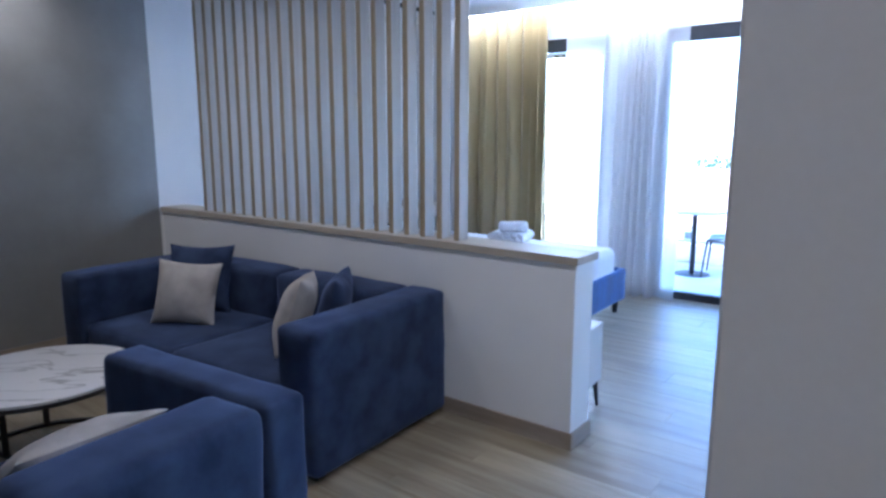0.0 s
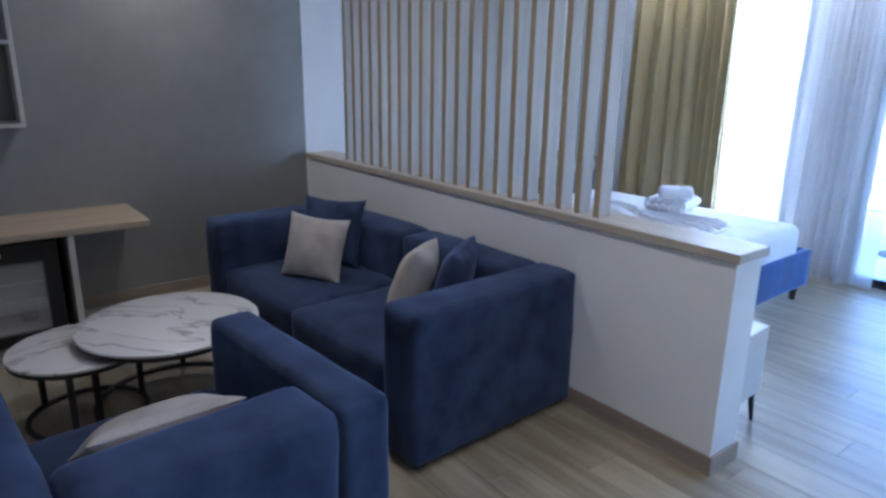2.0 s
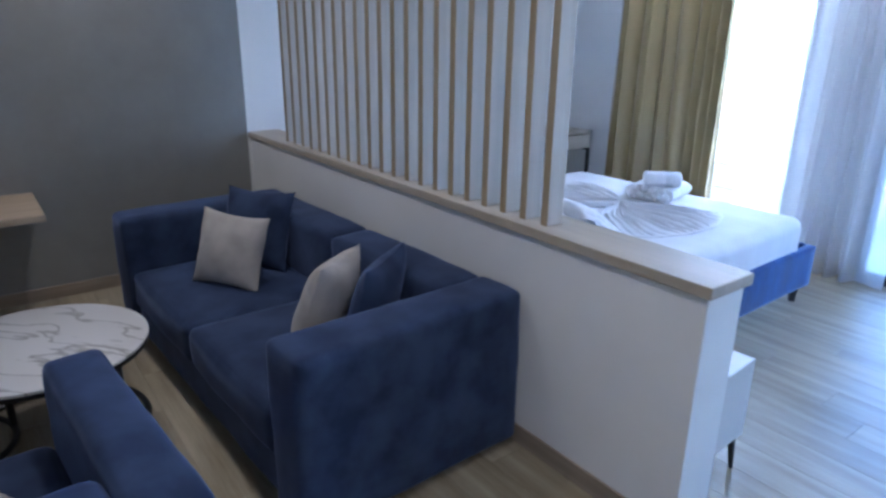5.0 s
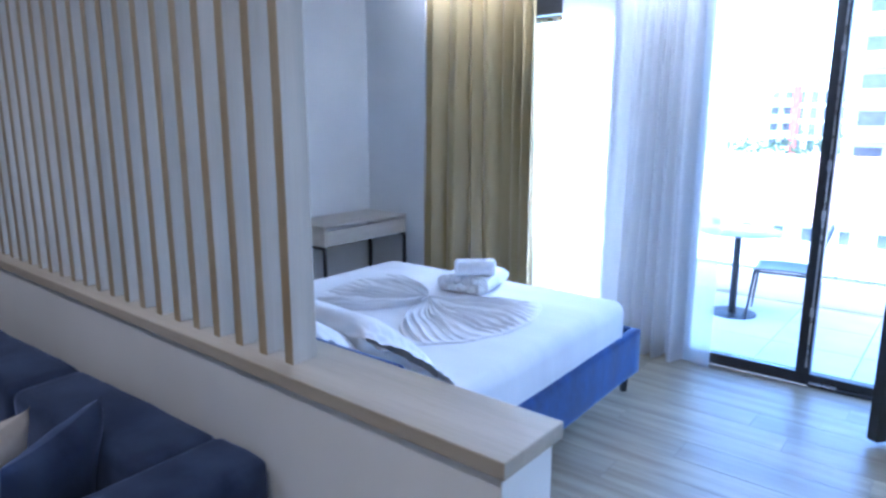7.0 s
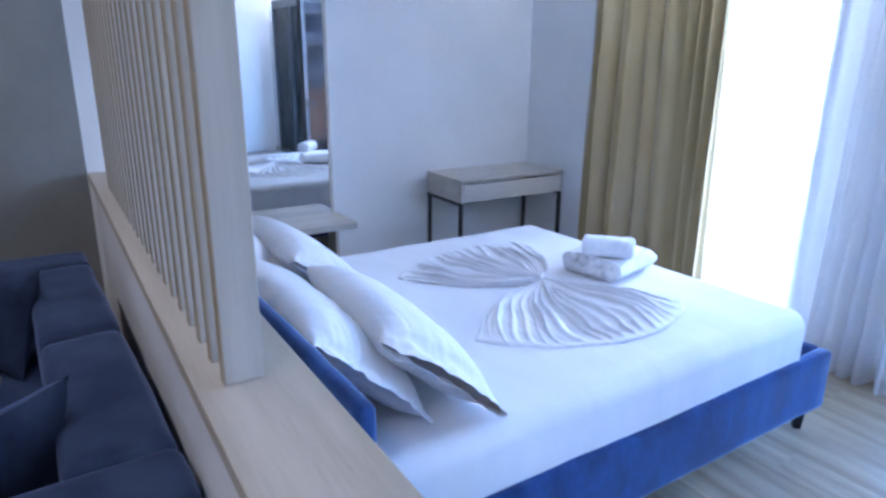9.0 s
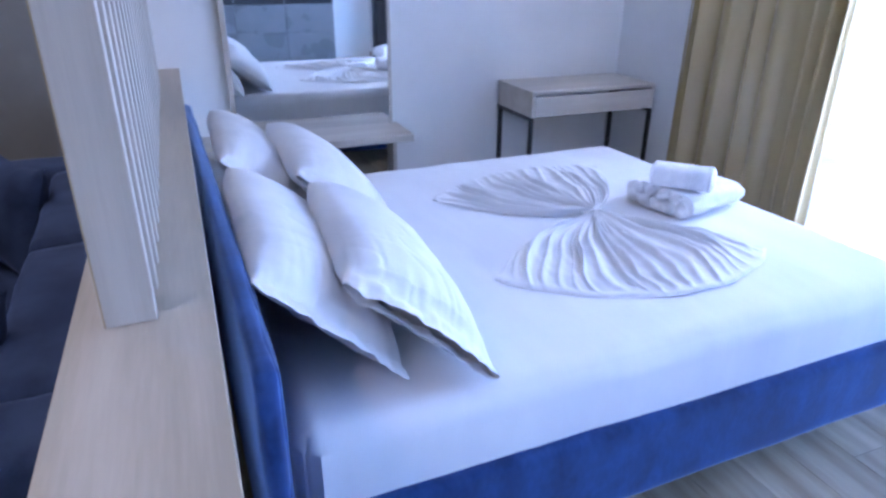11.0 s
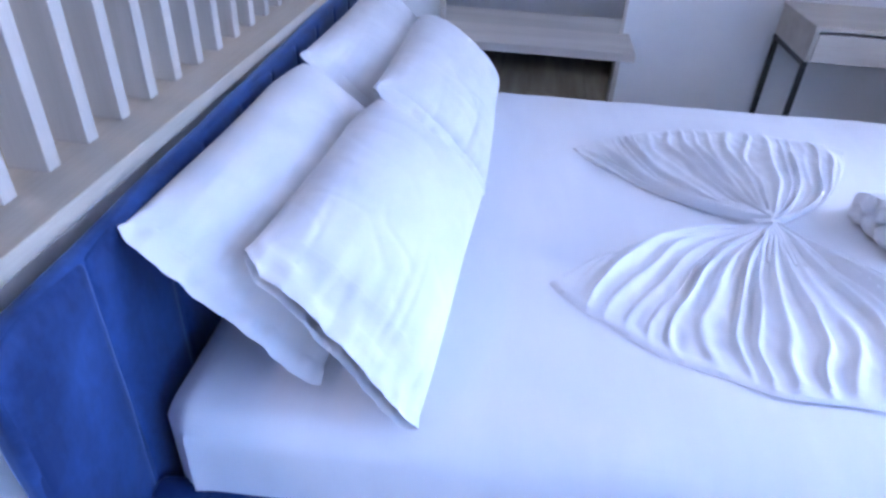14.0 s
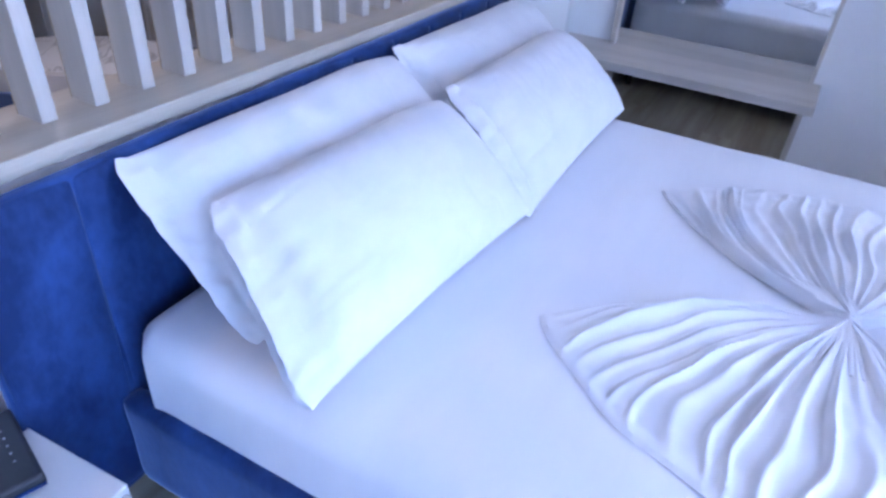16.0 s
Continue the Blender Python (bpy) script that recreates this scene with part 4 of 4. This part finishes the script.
# pane whitened to imitate reflected window light
part("door_glass", block((-4.204, 2.955, 0.09), (-4.196, 3.365, 0.53)), FRIDGE_GLASS, fd, smooth=False)
part("badge", block((-4.18, 3.07, 0.575), (-4.176, 3.16, 0.60), 0.001), KEY_PL, fd, "small silver badge")
part("energy_label", block((-4.196, 3.22, 0.17), (-4.192, 3.30, 0.23), 0.001), GREY_LAC, fd, "small grey label")
lay("paper_sheet", grid(6, 4, lambda u, v: (-0.105 + 0.21 * u, -0.15 + 0.3 * v, 0.001 + 0.006 * math.sin(3 * u) * v)), PAPER, pose(-4.40, 3.02, 0.722, 0, 0, 8), "white printed sheet lying on the desk top", "paper")

# open box shelf above it
box = thing("wall_shelf", "open wall-mounted box shelf in pale laminate", "shelf")
for nm, lo, hi in (("board", (X0 + 0.002, 2.79, 1.295), (-4.44, 3.41, 1.32)), ("board", (X0 + 0.002, 2.79, 1.775), (-4.44, 3.385, 1.80)), ("board", (X0 + 0.002, 2.79, 2.23), (-4.44, 3.41, 2.255)),
                   ("upright", (X0 + 0.002, 3.385, 1.32), (-4.44, 3.41, 2.23)), ("upright", (X0 + 0.002, 2.772, 1.295), (-4.44, 2.79, 2.255))):
    part(nm, block(lo, hi, 0.002), PALE_LAC, box)
part("back_panel", block((X0 + 0.002, 2.79, 1.32), (X0 + 0.010, 3.385, 2.23)), CEMENT, box, smooth=False)

# table beside the armchair
tb = thing("dining_table", "pale oak table with a thick top", "table", pose(-1.52, 2.86, 0))
part("tabletop", block((-1.5, -0.75, 0.70), (0, 0, 0.755), 0.004), OAK_X, tb)
for x in (-1.42, -0.14):
    for y in (-0.69, -0.12):
        part("leg", block((x, y, 0), (x + 0.06, y + 0.06, 0.70), 0.003), BLACK, tb)

# ---- balcony ----
balcony = tagged(part("balcony_floor", blocks(((-6, 9.08, -0.30), (3, 11.25, -0.045))), GROUT, smooth=False), "pale tiled balcony floor with low upstand", "balcony", kind="structure")
tagged(part("balcony_upstand", block((-6, 10.98, -0.045), (3, 11.16, 0.20), 0.01), RENDERED), "low white rendered balcony upstand", "parapet", kind="structure")
rail = thing("glass_balustrade", "frameless clear glass balustrade panels on the upstand", "balustrade")
for k in range(6):
    part("panel", block((-5.98 + 1.5 * k, 11.06, 0.20), (-4.5 + 1.5 * k, 11.075, 0.98), 0.002), GLASS, rail)
part("clamp_channel", block((-6, 11.05, 0.20), (3, 11.085, 0.24), 0.003), STEEL, rail)
bt = thing("bistro_table", "round balcony table with slim black pedestal and disc foot", "table", pose(-1.85, 10.24, -0.04))
part("tabletop", disc(0, 0, 0.735, 0.75, 0.34, 56, 0.003), GREY_LAC, bt)
part("pedestal", tube([(0, 0, 0.012), (0, 0, 0.735)], 0.03, 16), BLACK, bt)
part("foot_plate", disc(0, 0, 0, 0.014, 0.2, 48, 0.003), BLACK, bt)


def balcony_chair(m):
    c = thing("balcony_chair", "grey moulded balcony chair with thin dark legs", "chair", m, "balcony chairs")

    def shell(u, v):
        x = -0.21 + 0.42 * u
        dish = 0.018 * (1 - (2 * u - 1) ** 2)
        return (x, -0.21 + 0.42 * v, 0.455 - dish + 0.012 * math.sin(v * 3))

    def back(u, v):
        w = 0.19 * (1 - 0.35 * v ** 3)
        return (-w + 2 * w * u, 0.21 + 0.10 * v + 0.02 * (2 * u - 1) ** 2, 0.48 + 0.36 * v)
    for nm, fn in (("seat", shell), ("backrest", back)):
        o = part(nm, grid(10, 10, fn), SEAT_PL, c)
        o.modifiers.new("shell", "SOLIDIFY").thickness = 0.012
    part("seat_frame", tube([(-0.2, -0.2, 0.43), (0.2, -0.2, 0.43), (0.2, 0.2, 0.43), (-0.2, 0.2, 0.43)], 0.011, 8, True), DARK_PL, c)
    for x in (-0.2, 0.2):
        part("leg", tube([(x * 1.18, -0.24, 0), (x, -0.2, 0.43)], [0.009, 0.013], 8), DARK_PL, c)
        part("leg", tube([(x * 1.18, 0.27, 0), (x, 0.2, 0.43), (x * 0.95, 0.225, 0.5)], [0.009, 0.013, 0.01], 8), DARK_PL, c)
    return c


first_chair = balcony_chair(pose(-1.50, 10.36, -0.04, 0, 0, -82))
copy_thing(first_chair, pose(2.3, 9.4, -0.04, 0, 0, -60))

# ---- outside ----
GROUND = -16.42
tagged(part("ground", grid(8, 8, lambda u, v: (-2500 + 5000 * u, -2500 + 5000 * v, GROUND)), EARTH, smooth=False), "wide paved town ground below the balcony", "ground", kind="structure")


def house_windows(parent, y, rows, cols, w, h, depth=0.12):
    for z in rows:
        for x in cols:
            win = part("window", block((x - w / 2, y - 0.03, z), (x + w / 2, y + depth, z + h)), DARK_WIN, parent, smooth=False)
            part("sill", block((x - w / 2 - 0.08, y - 0.1, z - 0.08), (x + w / 2 + 0.08, y, z - 0.002)), RENDERED, win, smooth=False)


# low neighbour with a tiled roof
low = thing("house", "long low white house with a clay tiled roof", "house", pose(0, 55, GROUND))
part("wall", block((-34, 0, 0), (26, 12, 11.0), 0.02), RENDERED, low)
house_windows(low, 0, (5.7, 9.5), (-24.6, -22.3, -18.6, -15.2, -13.0, -10.9, -9.1, -6.8, -4.6, -1.4, 2.0, 5.4, 8.8, 12.2), 0.64, 0.95)


def roof_sheet(u, v):
    x = -34.6 + 61.2 * u
    return (x, -0.8 + 6.8 * v, 10.9 + 4.1 * v + 0.10 * abs(math.sin(x * math.pi / 0.30)) - 0.06 * ((v * 16) % 1.0))


part("roof", grid(820, 48, roof_sheet), ROOF_TILE, low, "weathered clay pantile roof", smooth=False)
part("roof_back", grid(1, 1, lambda u, v: (-34.6 + 61.2 * u, 12.8 - 6.8 * v, 10.9 + 4.1 * v)), ROOF_TILE, low, smooth=False)
part("ridge", tube([(-34.6, 6, 15.05), (26.6, 6, 15.05)], 0.16, 10), ROOF_TILE, low)


def flats(label, x, y, w, d, storeys, high, cols, wall, base, strip=None, share=0.62):
    b = thing("apartment_building", label, "building", pose(x, y, GROUND))
    part("wall", block((0, 0, 0), (w, d, storeys * high + 0.8), 0.05), wall, b)
    part("roof", block((-0.3, -0.3, storeys * high + 0.8), (w + 0.3, d, storeys * high + 1.1), 0.02), RENDERED, b)
    for s in range(base, storeys):
        z = s * high
        bal = part("balcony", block((0.0, -1.5, z - 0.3), (w * share, 0, z + 0.05), 0.02), RENDERED, b)
        part("balustrade", block((0.05, -1.5, z + 0.05), (w * share, -1.46, z + 1.05)), GREY_REND, bal, smooth=False)
        for k in range(cols):
            cx = w * (k + 0.5) / cols
            part("window", block((cx - w / cols * 0.3, -0.04, z + 0.2), (cx + w / cols * 0.3, 0.1, z + 2.4)), DARK_WIN, b, smooth=False)
    if strip:
        part("stair_tower", block((w * strip[0], -1.7, 0), (w * strip[1], 0, storeys * high + 0.4), 0.03), RED_REND, b, "brick-red vertical strip")
    return b


flats("far white apartment building with brick-red strip and balconies", -32.4, 140, 15.0, 12, 8, 2.9, 7, RENDERED, 3, (0.28, 0.35), 0.28)
flats("tall blue-grey apartment building with long white balconies", -10.2, 75, 22, 14, 10, 3.24, 6, GREY_REND, 2, None, 1.0)


# trees before the far building
def tree(x, y, h, seed, label):
    t = thing("tree", label, "tree", pose(x, y, GROUND))
    part("trunk", tube([(0, 0, 0), (0.1, 0.05, h * 0.3), (0, 0.1, h * 0.6)], [0.25, 0.18, 0.08], 8), BARK, t)
    rng = random.Random(seed)
    bm = bmesh.new()
    for k in range(420):
        a, b, r = rng.uniform(0, 2 * math.pi), rng.uniform(-0.9, 1), rng.random() ** 0.4
        w = math.sqrt(1 - b * b * 0.9)
        c = Vector((r * w * math.cos(a) * h * 0.34, r * w * math.sin(a) * h * 0.34, h * 0.68 + r * b * h * 0.33))
        s = rng.uniform(0.22, 0.5)
        m = Matrix.Translation(c) @ Euler((rng.uniform(0, 6), rng.uniform(0, 6), 0)).to_matrix().to_4x4()
        vs = [bm.verts.new(m @ Vector(p)) for p in ((-s, 0, 0), (0, -s * 0.5, 0.05), (s, 0, 0), (0, s * 0.5, 0.08))]
        bm.faces.new(vs)
    part("crown", bm, LEAFY, t, smooth=False)


for k, (x, y, h) in enumerate(((-22.2, 100, 16.2), (-19.0, 102, 15.6), (-16.2, 100, 16.4), (-25.4, 103, 15.2))):
    tree(x, y, h, 40 + k, "leafy green tree in front of the far buildings")

# ---- balcony tiles and floor planks ----
tile = bpy.data.meshes.new("tile")
tb_ = block((0.003, 0.003, -0.046), (0.597, 0.597, -0.032), 0.002, 1)
tb_.to_mesh(tile)
tb_.free()
tile.materials.append(BALC)
for i in range(9):
    for j in range(3):
        o = new("tile", tile)
        o.parent, o.location = balcony, (-4.4 + 0.6 * i, 9.09 + 0.6 * j, 0)

PL, PW = 1.2, 0.2
cut = {}


def plank(x0, x1, y0, y1):
    key = (round(x1 - x0, 3), round(y1 - y0, 3))
    if key not in cut:
        bm = block((0.0008, 0.0008, -0.012), (key[0] - 0.0008, key[1] - 0.0008, 0.0), 0.0006, 1)
        me = bpy.data.meshes.new("plank")
        bm.to_mesh(me)
        bm.free()
        me.materials.append(PLANK)
        cut[key] = me
    o = new("plank", cut[key])
    o.parent, o.location = floor, (x0, y0, 0)


row = 0
yy = 2.0
while yy < 8.80 - 1e-6:
    y_end = min(yy + PW, 8.80)
    xx = X0 - (0, 0.4, 0.8, 0.2, 0.6, 1.0)[row % 6]
    while xx < 1.35 - 1e-6:
        a, b = max(xx, X0), min(xx + PL, 1.35)
        if b - a > 0.02:
            plank(a, b, yy, y_end)
        xx += PL
    row, yy = row + 1, y_end
far_planks = bmesh.new()
for r_ in range(7):
    for c_ in range(7):
        a = X0 - (0, 0.4, 0.8)[r_ % 3] + PL * c_
        block((max(a, X0) + 0.0012, Y0 + PW * r_ + 0.0012, -0.012), (min(a + PL, X1) - 0.0012, Y0 + PW * (r_ + 1) - 0.0012, 0.0), 0, 1, far_planks)
for r_ in range(34):
    for a, e in ((1.35, 2.0 + 0.2 * (r_ % 3)), (2.0 + 0.2 * (r_ % 3), X1)):
        block((a + 0.0012, 2.0 + PW * r_ + 0.0012, -0.012), (e - 0.0012, 2.0 + PW * (r_ + 1) - 0.0012, 0.0), 0, 1, far_planks)
tagged(part("plank_field", far_planks, PLANK, floor, smooth=False), kind="stuff")
